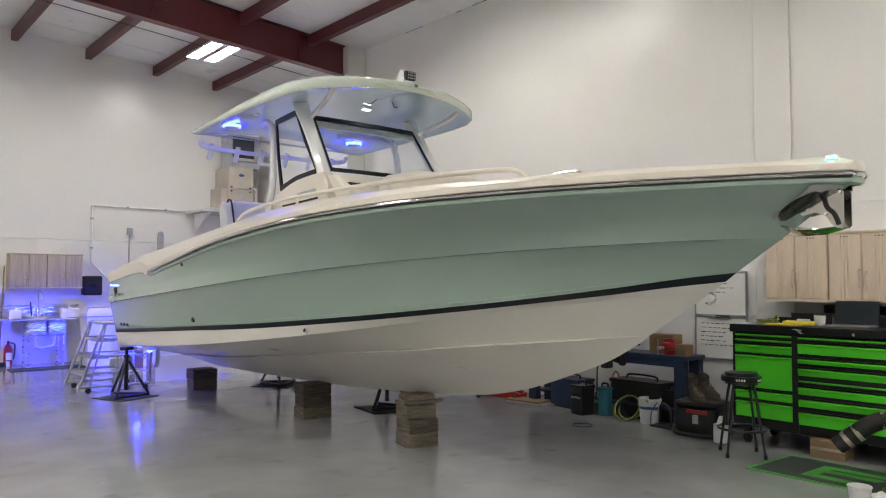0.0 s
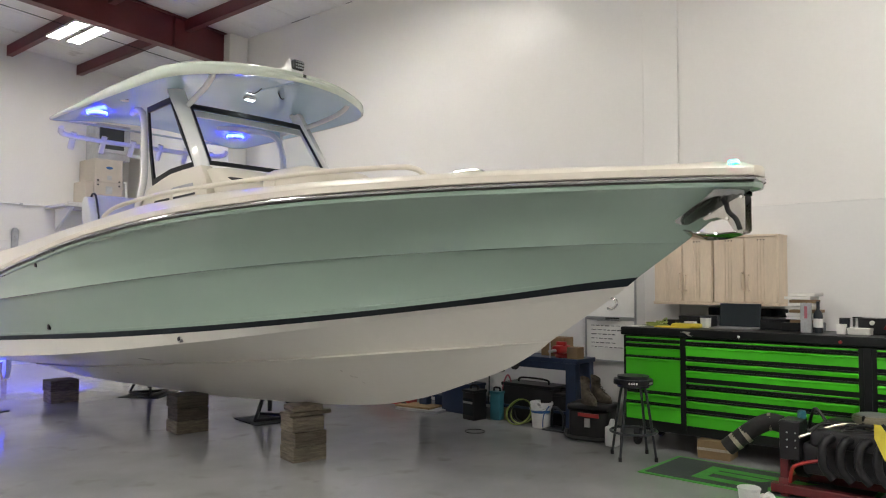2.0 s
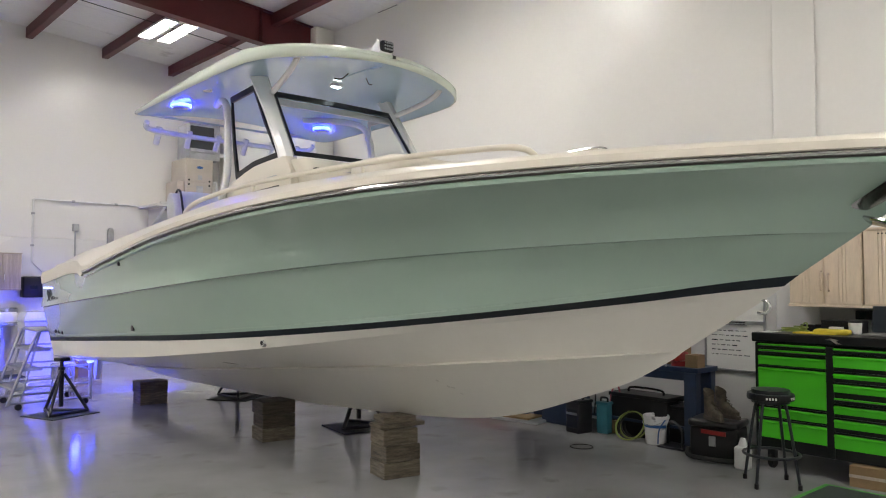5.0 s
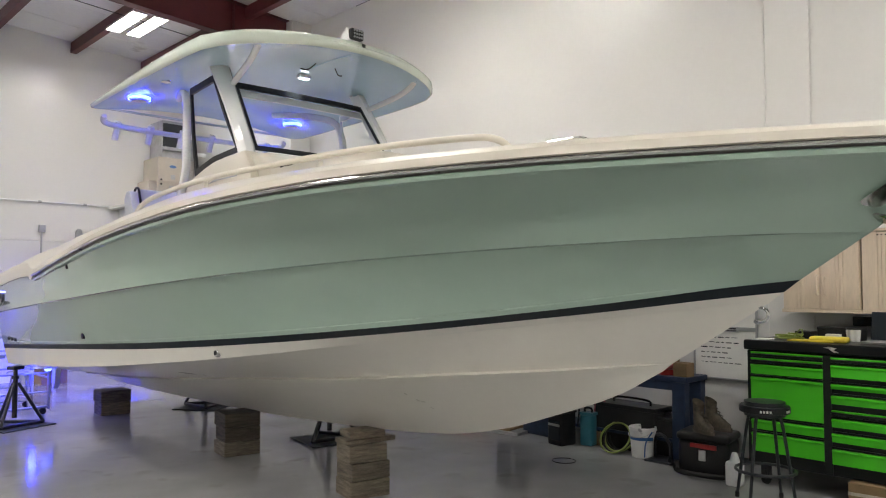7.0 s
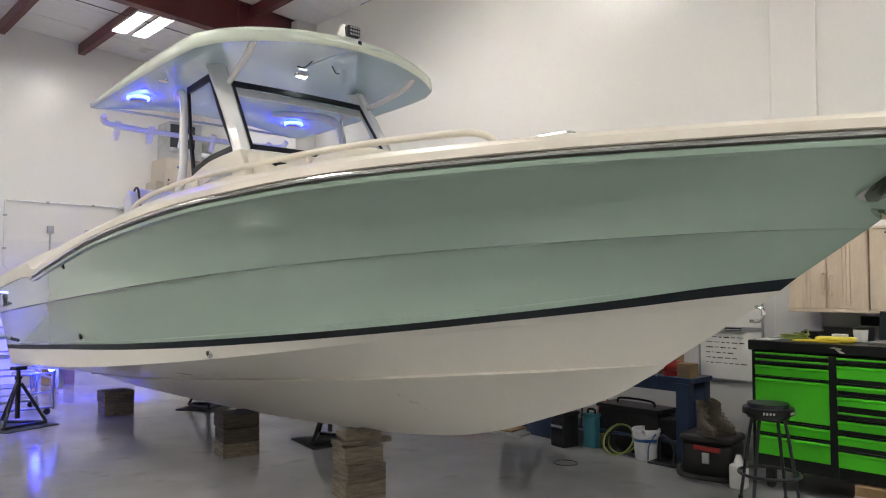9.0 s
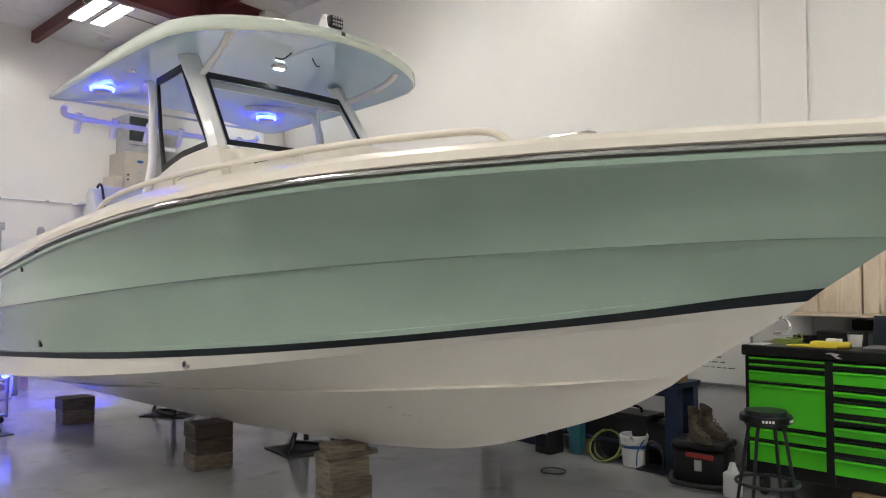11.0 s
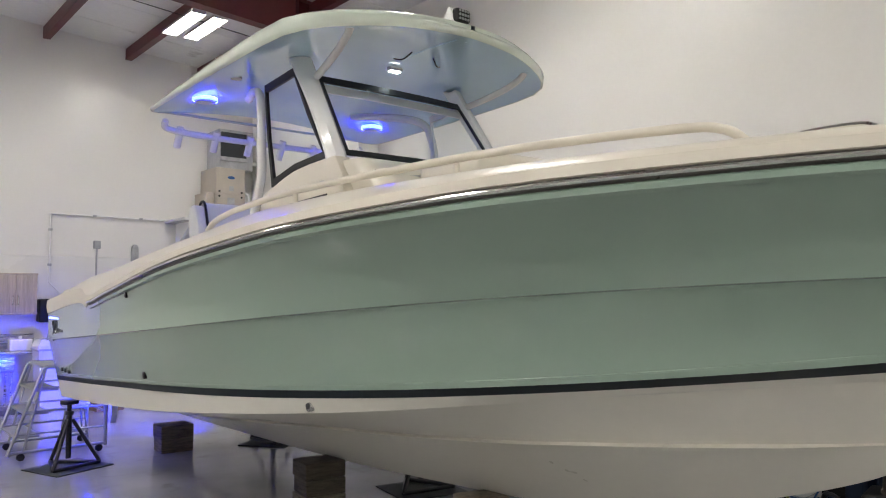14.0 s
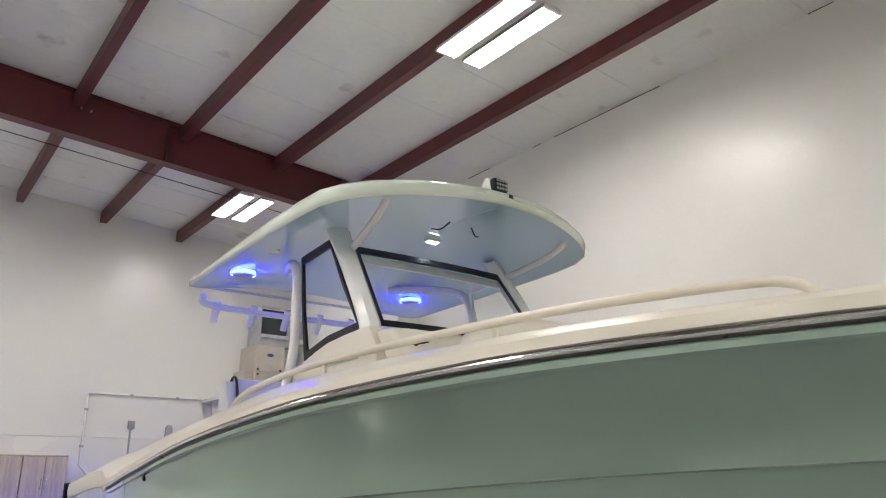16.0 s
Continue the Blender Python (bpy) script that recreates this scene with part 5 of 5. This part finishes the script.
# whiteboards
for z0, z1, y0, y1, lines in ((0.735, 1.225, 4.30, 4.935, 6), (1.24, 1.74, 4.30, 4.935, 4)):
    t = thing("whiteboard", pose(8.128, (y0 + y1) / 2, z0), "white board with lines of dark handwriting", "whiteboard", group="whiteboards")
    hw, hh = (y1 - y0) / 2, z1 - z0
    part("panel", box((-0.008, -hw, 0), (0.006, hw, hh)), "paper", t)
    for lo, hi in (((-0.016, -hw - 0.01, -0.01), (0.006, hw + 0.01, 0.012)), ((-0.016, -hw - 0.01, hh - 0.012), (0.006, hw + 0.01, hh + 0.01)), ((-0.016, -hw - 0.01, 0.012), (0.006, -hw + 0.01, hh - 0.012)), ((-0.016, hw - 0.01, 0.012), (0.006, hw + 0.01, hh - 0.012))):
        part("frame", box(lo, hi, 0.002), "alu", t)
    random.seed(int(z0 * 100))
    for k in range(lines):
        zz = hh - 0.08 - 0.05 * k
        y = hw - 0.07
        while y > -hw + 0.12 + random.uniform(0, 0.2):
            w = random.uniform(0.02, 0.07)
            part("writing", box((-0.0095, y - w, zz - 0.004 + random.uniform(-0.003, 0.003)), (-0.0082, y, zz + 0.004)), "ink", t)
            y -= w + 0.018
    tray = part("pen_tray", box((-0.035, -0.14, hh - 0.022 if z0 < 1 else -0.02), (0.006, 0.16, hh - 0.014 if z0 < 1 else -0.012), 0.002), "alu", t)
    part("pen", cyl((-0.022, -0.12, (hh - 0.006 if z0 < 1 else -0.004)), (-0.022, 0.05, (hh - 0.006 if z0 < 1 else -0.004)), 0.008, seg=8), "black", tray)

# ---------------------------------------------------------------- bench and what stands round it
t = thing("work_bench", pose(7.50, 4.70, 0), "dark blue painted steel work bench", "bench")
part("top", box((0, 0, 0.74), (0.42, 2.4, 0.79), 0.006), "bluebench", t)
part("apron", box((0.01, 0.02, 0.66), (0.03, 2.38, 0.74)), "bluebench", t)
for y in (0.02, 2.24):
    for x in (0.0, 0.31):
        part("leg", box((x, y, 0), (x + 0.10, y + 0.13, 0.74), 0.006), "bluebench", t)
part("shelf", box((0.05, 0.1, 0.16), (0.40, 2.3, 0.19), 0.004), "bluebench", t)

o = thing("red_vise", pose(7.66, 4.98, 0.79), "red bench vise on the blue bench", "vise")
part("base", cyl((0, 0, 0), (0, 0, 0.05), 0.09, 0.075, seg=18), "red", o, smooth=True)
part("jaw", box((-0.16, -0.05, 0.05), (0.10, 0.05, 0.14), 0.02, seg=3), "red", o, smooth=True)
part("jaw", box((-0.05, -0.06, 0.13), (0.0, 0.06, 0.18), 0.01), "red", o)
part("screw", cyl((-0.28, 0, 0.085), (0.0, 0, 0.085), 0.018, seg=10), "alu", o)
part("handle", cyl((-0.27, 0, -0.02 + 0.03), (-0.27, 0, 0.19), 0.008, seg=8), "alu", o)
for x, y, wx, wy, hgt, ma, lab in ((7.62, 4.79, 0.07, 0.07, 0.13, "cardboard", "open brown cardboard box on the bench"), (7.8, 5.14, 0.10, 0.16, 0.22, "cardboard", "brown cardboard carton at the back of the bench")):
    o = thing("bench_box", pose(x, y, 0.79, 0, 0, random.uniform(-9, 9)), lab, "box")
    part("body", box((-wx, -wy, 0), (wx, wy, hgt), 0.004), ma, o)
    part("flap", box((-wx - 0.012, -wy + 0.01, hgt - 0.06), (-wx - 0.004, wy - 0.01, hgt)), ma, o)

o = thing("tool_case", pose(7.28, 4.38, 0, 0, 0, 10), "black moulded tool case with a red label patch", "tool case")
part("body", box((-0.17, -0.22, 0.0), (0.19, 0.22, 0.33), 0.05, seg=3), "black", o, smooth=True)
part("lid", box((-0.18, -0.23, 0.31), (0.20, 0.23, 0.38), 0.03, seg=3), "black", o, smooth=True)
part("label_patch", prism([(-0.12, 0.25), (0.10, 0.26), (0.10, 0.295), (-0.12, 0.29)], "x", -0.186, -0.171), "red", o)
part("latch", box((-0.192, -0.03, 0.15), (-0.172, 0.03, 0.24), 0.005), "alu", o)
part("handle", tube([(-0.15, 0.23, 0.10), (-0.22, 0.2, 0.05), (-0.23, 0, 0.04), (-0.22, -0.2, 0.05), (-0.15, -0.23, 0.10)], 0.022, seg=10), "rubber", o, smooth=True)


def boot(x, y, rz, z):
    o = thing("work_boot", pose(x, y, z, 0, 0, rz), "muddy brown leather work boot standing on the tool case", "boot", group="pair of work boots")
    o.scale = (0.9, 0.9, 0.9)
    rows = []
    for zz, front, back, half in ((0.03, -0.20, 0.10, 0.05), (0.07, -0.20, 0.10, 0.052), (0.11, -0.12, 0.095, 0.05), (0.16, -0.04, 0.09, 0.047), (0.22, -0.03, 0.085, 0.05), (0.28, -0.035, 0.09, 0.055)):
        cx, r = (front + back) / 2, (back - front) / 2
        rows.append([(half * math.sin(a), cx + r * math.cos(a), zz + 0.03 * (math.cos(a) if zz > 0.25 else 0)) for a in np.linspace(0, 2 * math.pi, 19)[:-1]])
    part("upper", loft(rows, close=True), "leather", o, smooth=True)
    part("sole", loft([[(0.057 * math.sin(a), -0.05 + 0.165 * math.cos(a), zz) for a in np.linspace(0, 2 * math.pi, 19)[:-1]] for zz in (0.0, 0.035)] + [[(0, -0.05, 0.036)] * 18], close=True), "sole", o)
    part("laces", tube([(0.02 * (-1) ** k, -0.13 + 0.016 * k, 0.105 + 0.017 * k) for k in range(7)], 0.005, seg=5, steps=2), "sole", o)


boot(7.18, 4.40, -30, 0.381)
boot(7.38, 4.38, -12, 0.381)

o = thing("white_bucket", pose(7.46, 5.14, 0), "white plastic bucket with a purple printed band", "bucket")
o.scale = (0.84, 0.84, 0.78)
part("shell", loft([[(r * math.cos(a), r * math.sin(a), z) for a in np.linspace(0, 2 * math.pi, 29)[:-1]] for r, z in ((0.001, 0.004), (0.125, 0.004), (0.15, 0.36), (0.158, 0.362), (0.158, 0.335), (0.152, 0.33), (0.152, 0.372), (0.145, 0.372), (0.12, 0.03), (0.001, 0.03))], close=True), "bucketwhite", o, smooth=True)
part("band", loft([[(r * math.cos(a), r * math.sin(a), z) for a in np.linspace(2.2, 4.6, 12)] for r, z in ((0.1425, 0.22), (0.1455, 0.26))]), "blueplastic", o, "purple blue printed band")
part("strap", tube([(-0.05, -0.152, 0.33), (-0.12, -0.11, 0.2), (-0.13, -0.10, 0.03)], 0.008, seg=6), "blueplastic", o)
part("handle", tube([(0.0, 0.155, 0.33), (-0.16, 0.08, 0.27), (-0.16, -0.08, 0.27), (0, -0.155, 0.33)], 0.004, seg=6), "alu", o)
o = thing("coiled_hose", pose(7.50, 5.42, 0), "coiled yellow green air hose leaning by the bench", "hose")
o.scale = (0.9, 0.95, 0.78)
for k, (r, ma) in enumerate(((0.17, "lime"), (0.16, "rubber"), (0.18, "lime"), (0.20, "rubber"), (0.18, "rubber"))):
    part("loop", tube([(-0.10 + 0.05 * k + 0.10 * math.sin(a), r * math.cos(a), 0.02 + r + r * math.sin(a)) for a in np.linspace(0, 2 * math.pi, 17)], 0.011, seg=8, steps=2), ma, o, smooth=True)
o = thing("coiled_hose", pose(7.62, 5.72, 0), "looped pink red hose hanging at the bench", "hose")
o.scale = (0.9, 0.6, 0.86)
part("loop", tube([(-0.05, 0.05, 0.02), (-0.06, 0.10, 0.25), (-0.05, 0.06, 0.5), (-0.03, -0.02, 0.62), (-0.02, -0.09, 0.5), (-0.04, -0.06, 0.25), (-0.06, 0.02, 0.03)], 0.013, seg=8), "pink", o, smooth=True)
for x, y, wx, wy, hgt, ma, lab, name in ((7.34, 6.02, 0.11, 0.10, 0.40, "black", "black battery charger unit with a handle", "battery_charger"), (7.50, 5.80, 0.06, 0.07, 0.38, "teal", "teal plastic spray bottle", "spray_bottle"), (7.72, 5.42, 0.16, 0.36, 0.50, "black", "black plastic crate beneath the bench", "plastic_crate"), (7.66, 5.78, 0.10, 0.10, 0.16, "cardboard", "brown carton beneath the bench", "carton"), (7.66, 6.45, 0.16, 0.24, 0.42, "bluebench", "dark green metal box on the floor", "metal_box"), (7.75, 4.98, 0.16, 0.14, 0.42, "black", "black plastic tub beneath the bench", "plastic_tub")):
    o = thing(name, pose(x, y, 0.0, 0, 0, random.uniform(-8, 8)), lab, name.split("_")[-1])
    part("body", box((-wx, -wy, 0), (wx, wy, hgt * 0.86), 0.02, seg=2), ma, o, smooth=True)
    part("lid", box((-wx - 0.006, -wy - 0.006, hgt * 0.82), (wx + 0.006, wy + 0.006, hgt * 0.9), 0.008), ma, o)
    part("handle", tube([(0, -wy * 0.6, hgt * 0.88), (0, -wy * 0.5, hgt), (0, wy * 0.5, hgt), (0, wy * 0.6, hgt * 0.88)], 0.012, seg=8), "black", o)
    if name == "battery_charger":
        part("front_panel", box((-wx - 0.006, -wy + 0.02, 0.06), (-wx + 0.002, wy - 0.02, 0.26), 0.004), "screen", o)
        part("marking", box((-wx - 0.009, -0.08, 0.20), (-wx - 0.006, 0.08, 0.225)), "alu", o)
o = thing("hose_clamp_frame", pose(7.36, 4.90, 0), "bent black steel frame lying by the bench leg", "frame")
part("hoop", tube([(0, -0.1, 0.015), (0, -0.11, 0.16), (0.0, -0.06, 0.24), (0.06, 0.04, 0.25), (0.1, 0.1, 0.2), (0.12, 0.12, 0.015)], 0.015, seg=8), "blacksteel", o, smooth=True)
part("foot", box((-0.05, -0.14, 0), (0.22, 0.14, 0.02), 0.004), "blacksteel", o)
o = thing("grinder_tool", pose(7.66, 5.58, 0.79), "black and grey power tool on the bench", "power tool")
part("body", cyl((-0.15, 0.1, 0.09), (0.16, -0.05, 0.10), 0.06, 0.045, seg=14), "black", o, smooth=True)
part("handle", box((-0.04, -0.03, 0), (0.04, 0.06, 0.1), 0.012), "greymetal", o)
o = thing("bench_machine", pose(7.40, 5.62, 0.79), "black machine with a wheel clamped over the bench edge", "machine")
part("body", cyl((0.0, -0.12, -0.06), (0.02, 0.14, -0.03), 0.075, 0.065, seg=18, bevel=0.012), "black", o, smooth=True)
part("bracket", box((-0.02, -0.04, -0.02), (0.16, 0.05, 0.03), 0.008), "blacksteel", o)
part("wheel", cyl((-0.01, -0.18, -0.07), (-0.01, -0.14, -0.07), 0.085, seg=22, bevel=0.008), "rubber", o, smooth=True)
part("guard", box((-0.07, 0.02, -0.20), (0.05, 0.12, -0.07), 0.012), "blacksteel", o)
part("lever", cyl((-0.05, 0.0, -0.02), (-0.14, -0.06, 0.13), 0.011, seg=8), "blacksteel", o)
part("cord", tube([(0.0, 0.14, -0.04), (-0.02, 0.2, -0.2), (0.02, 0.24, -0.45), (0.08, 0.3, -0.6)], 0.009, seg=6), "rubber", o)
o = thing("floor_jack", pose(7.45, 7.55, 0, 0, 0, 15), "low red trolley jack on the floor", "floor jack")
part("frame", prism([(-0.35, 0.03), (0.35, 0.03), (0.33, 0.12), (-0.1, 0.16), (-0.35, 0.10)], "x", -0.12, 0.12, 0.01), "red", o)
part("arm", box((-0.04, -0.34, 0.10), (0.04, 0.1, 0.18), 0.01), "red", o)
for x in (-0.13, 0.13):
    for y in (-0.28, 0.28):
        part("wheel", cyl((x - 0.02, y, 0.04), (x + 0.02, y, 0.04), 0.04, seg=14), "blacksteel", o)
o = thing("floor_panel", pose(7.40, 6.95, 0, 0, 0, 8), "grey and brown boards lying flat on the floor", "board")
part("board", box((-0.14, -0.34, 0), (0.18, 0.3, 0.03), 0.004), "greymetal", o)
part("board", box((-0.1, -0.2, 0.03), (0.2, 0.34, 0.055), 0.004), "cardboard", o)
o = thing("wire_ring", pose(6.75, 5.55, 0), "thin dark wire ring lying on the floor", "wire")
part("ring", tube([(0.11 * math.cos(a), 0.11 * math.sin(a), 0.005) for a in np.linspace(0, 6.1, 15)], 0.004, seg=5), "rubber", o)
o = thing("white_jug", pose(7.10, 4.06, 0), "white plastic jug on the floor by the tool chest", "jug")
part("body", box((-0.06, -0.06, 0), (0.06, 0.06, 0.2), 0.02, seg=3), "bucketwhite", o, smooth=True)
part("neck", cyl((0, 0, 0.19), (0, 0, 0.27), 0.045, 0.02, seg=14), "bucketwhite", o, smooth=True)
o = thing("cardboard_box", pose(7.32, 3.08, 0, 0, 0, 4), "brown cardboard box pushed under the tool chest", "box")
part("carton", box((-0.12, -0.15, 0), (0.14, 0.15, 0.168), 0.004), "cardboard", o)
part("tape", box((-0.123, -0.152, 0.075), (-0.118, 0.152, 0.1)), "oak", o)

# ---------------------------------------------------------------- stool, mat
o = thing("shop_stool", pose(6.78, 3.67, 0, 0, 0, 40), "black padded round shop stool with tubular legs", "stool")
part("seat", cyl((0, 0, 0.665), (0, 0, 0.772), 0.178, seg=36, bevel=0.03), "blacksteel", o, smooth=True)
part("seat_band", loft([[(r * math.cos(a), r * math.sin(a), z) for a in np.linspace(0, 2 * math.pi, 37)[:-1]] for r, z in ((0.176, 0.69), (0.181, 0.693), (0.181, 0.733), (0.176, 0.736))], close=True), "boxblack", o, "glossy black seat band")
part("seat_cover", loft([[(r * math.cos(a), r * math.sin(a), z) for a in np.linspace(0, 2 * math.pi, 37)[:-1]] for r, z in ((0.1815, 0.697), (0.183, 0.699), (0.183, 0.727), (0.1815, 0.729))], close=True), "black", o)
for a0, n in ((-165, 4), (-100, 3), (-30, 4)):
    for k in range(n):
        a = radians(a0 + 7 * k - 40)
        p = Vector((0.184 * math.cos(a), 0.184 * math.sin(a), 0.713))
        b = box((-0.001, -0.007, -0.009), (0.0015, 0.007, 0.009))
        bmesh.ops.transform(b, matrix=Matrix.Translation(p) @ pose(0, 0, 0, 0, 0, math.degrees(a)), verts=b.verts)
        part("marking", b, "paper", o)
for k in range(4):
    a = radians(45 + 90 * k)
    cx, cy = math.cos(a), math.sin(a)
    part("leg", tube([(0.10 * cx, 0.10 * cy, 0.675), (0.135 * cx, 0.135 * cy, 0.62), (0.19 * cx, 0.19 * cy, 0.3), (0.235 * cx, 0.235 * cy, 0.02)], 0.0125, seg=10), "blacksteel", o, smooth=True)
    part("foot", cyl((0.235 * cx, 0.235 * cy, 0.0), (0.235 * cx, 0.235 * cy, 0.04), 0.017, seg=10), "rubber", o)
part("foot_ring", tube([(0.215 * math.cos(a), 0.215 * math.sin(a), 0.25) for a in np.linspace(0, 2 * math.pi, 25)], 0.012, seg=8, steps=1), "blacksteel", o, smooth=True)

o = thing("logo_mat", pose(6.30, 3.40, 0, 0, 0, -2), "dark floor mat with a green border and green emblem", "mat")
part("mat", box((0, -1.75, 0), (0.80, 0.0, 0.008), 0.002), "greenmat", o)
part("field", box((0.045, -1.705, 0.008), (0.755, -0.045, 0.011)), "darkmat", o)
for pts in ([(0.14, -0.42), (0.24, -0.42), (0.24, -0.92), (0.14, -0.98)], [(0.24, -0.42), (0.60, -0.42), (0.60, -0.52), (0.24, -0.52)], [(0.36, -0.52), (0.46, -0.52), (0.46, -0.98), (0.36, -0.92)], [(0.50, -0.52), (0.60, -0.52), (0.60, -1.30), (0.50, -1.20)], [(0.14, -1.05), (0.24, -1.02), (0.24, -1.35), (0.14, -1.38)]):
    part("emblem", prism(pts, "z", 0.0112, 0.0135), "greenmat", o)

# ---------------------------------------------------------------- engine on a stand
o = thing("marine_engine", pose(6.45, 2.05, 0), "black marine engine with exhaust elbows on a red stand", "engine")
part("stand", box((-0.12, -0.9, 0.03), (-0.04, 0.25, 0.10), 0.008), "engred", o, "red steel engine stand")
part("stand", box((0.40, -0.9, 0.03), (0.48, 0.25, 0.10), 0.008), "engred", o)
for y in (-0.8, 0.15):
    part("crossbar", box((-0.12, y - 0.04, 0.10), (0.48, y + 0.04, 0.15), 0.006), "engred", o)
    for x in (-0.08, 0.44):
        part("upright", box((x - 0.03, y - 0.03, 0.0), (x + 0.03, y + 0.03, 0.34), 0.006), "engred", o)
part("block", box((-0.10, -0.85, 0.20), (0.46, 0.02, 0.44), 0.03), "engine", o, smooth=True)
for x0 in (-0.14, 0.26):
    part("cylinder_head", box((x0, -0.80, 0.42), (x0 + 0.22, -0.04, 0.56), 0.03, seg=3), "engine", o, smooth=True)
part("intake", box((0.06, -0.7, 0.5), (0.28, -0.12, 0.60), 0.02), "engine", o, smooth=True)
part("air_filter", cyl((0.17, -0.42, 0.60), (0.17, -0.42, 0.655), 0.15, seg=32, bevel=0.012), "brass", o, "round flame arrestor", smooth=True)
part("air_filter_cap", cyl((0.17, -0.42, 0.655), (0.17, -0.42, 0.665), 0.115, seg=32, bevel=0.004), "alu", o)
part("control_box", box((-0.16, 0.02, 0.30), (0.06, 0.17, 0.60), 0.012), "engine", o)
for k in range(2):
    for j in range(3):
        part("plug", cyl((-0.16, 0.05 + 0.06 * k, 0.40 + 0.055 * j), (-0.172, 0.05 + 0.06 * k, 0.40 + 0.055 * j), 0.006, seg=8), "alu", o)
hose = part("exhaust_hose", tube([(-0.02, 0.18, 0.54), (-0.04, 0.28, 0.55), (-0.08, 0.40, 0.48), (-0.13, 0.58, 0.32)], 0.068, seg=18), "rubber", o, "thick black exhaust hose", smooth=True)
for p, q in (((-0.105, 0.50, 0.39), (-0.115, 0.525, 0.368)), ((-0.085, 0.43, 0.45), (-0.095, 0.455, 0.43)), ((-0.03, 0.26, 0.552), (-0.035, 0.285, 0.549))):
    part("clamp", cyl(p, q, 0.072, seg=20), "brass", hose)
part("bellhousing", cyl((0.17, 0.02, 0.34), (0.17, 0.12, 0.34), 0.22, seg=28, bevel=0.015), "engine", o, smooth=True)
for k in range(4):
    y = -0.20 - 0.12 * k
    part("manifold_runner", tube([(-0.12, y, 0.50), (-0.18, y + 0.02, 0.50), (-0.215, y + 0.05, 0.43), (-0.22, y + 0.04, 0.30), (-0.20, y - 0.02, 0.22)], 0.031, seg=14), "engine", o, "curved black exhaust runner", smooth=True)
part("oil_filter", cyl((-0.24, -0.62, 0.12), (-0.24, -0.62, 0.25), 0.045, seg=20, bevel=0.008), "paper", o, "white oil filter", smooth=True)
part("lifting_eye", prism([(-0.68, 0.55), (-0.60, 0.57), (-0.54, 0.66), (-0.50, 0.66), (-0.50, 0.56), (-0.56, 0.42), (-0.60, 0.38), (-0.64, 0.42)], "x", -0.27, -0.262), "yellow", o, "yellow lifting bracket")
part("coolant_cap", cyl((0.02, 0.05, 0.60), (0.02, 0.05, 0.66), 0.035, 0.03, seg=16, bevel=0.006), "teal", o, smooth=True)
random.seed(11)
for k in range(14):
    a = (random.uniform(-0.1, 0.3), random.uniform(-0.8, -0.05), random.uniform(0.56, 0.62))
    c = (random.uniform(-0.2, 0.4), random.uniform(-0.8, 0.05), random.uniform(0.45, 0.6))
    part("cable", tube([a, ((a[0] + c[0]) / 2 + random.uniform(-0.08, 0.08), (a[1] + c[1]) / 2, max(a[2], c[2]) + random.uniform(0.0, 0.07)), c], random.choice((0.006, 0.008, 0.012)), seg=6), random.choice(("rubber", "rubber", "black", "brass")), o)
for k in range(5):
    y = -0.15 - 0.14 * k
    part("spark_plug_boot", cyl((-0.15, y, 0.50), (-0.19, y, 0.47), 0.014, seg=8), "rubber", o)
part("pulley", cyl((0.17, -0.88, 0.34), (0.17, -0.94, 0.34), 0.12, seg=24, bevel=0.01), "engine", o)
part("red_strap", tube([(-0.14, 0.1, 0.13), (-0.16, 0.06, 0.26), (-0.13, -0.1, 0.32)], 0.014, seg=8), "red", o)
o = thing("white_pail", pose(6.02, 2.36, 0), "white plastic pail with a closed lid", "pail")
part("body", cyl((0, 0, 0), (0, 0, 0.10), 0.07, 0.08, seg=24, bevel=0.006), "bucketwhite", o, smooth=True)
part("lid", cyl((0, 0, 0.10), (0, 0, 0.115), 0.085, seg=24, bevel=0.004), "bucketwhite", o, smooth=True)
o = thing("crumpled_rag", pose(6.12, 2.26, 0), "crumpled white rag on the floor", "rag")
random.seed(5)
b = bmesh.new()
bmesh.ops.create_icosphere(b, subdivisions=3, radius=0.06)
for v in b.verts:
    k = 1 + 0.5 * noise.noise(v.co * 28)
    v.co = Vector((v.co.x * k * 1.2, v.co.y * k, max(0.0, v.co.z * k * 0.7 + 0.025)))
part("cloth", b, "paper", o, smooth=True)

# broken dark lines along the top of the side wall
for k, (y0, y1) in enumerate(((5.2, 5.45), (7.2, 8.9), (9.15, 9.3), (10.2, 10.7))):
    tagged(link("ceiling_seam", box((WX - 0.006, y0, roof(WX) - 0.007), (WX + 0.002, y1, roof(WX))), "ink"), "thin dark line where ceiling meets wall", "trim", kind="structure")

o = thing("round_stool", pose(3.84, 12.2, 0), "white topped metal stool behind the stern", "stool")
part("seat", cyl((0, 0, 0.46), (0, 0, 0.50), 0.16, seg=28, bevel=0.012), "whitepipe", o, smooth=True)
for k in range(4):
    a = radians(45 + 90 * k)
    part("leg", cyl((0.11 * math.cos(a), 0.11 * math.sin(a), 0.46), (0.19 * math.cos(a), 0.19 * math.sin(a), 0.0), 0.012, seg=8), "alu", o, smooth=True)
part("foot_ring", tube([(0.155 * math.cos(a), 0.155 * math.sin(a), 0.18) for a in np.linspace(0, 2 * math.pi, 21)], 0.009, seg=6, steps=1), "alu", o, smooth=True)
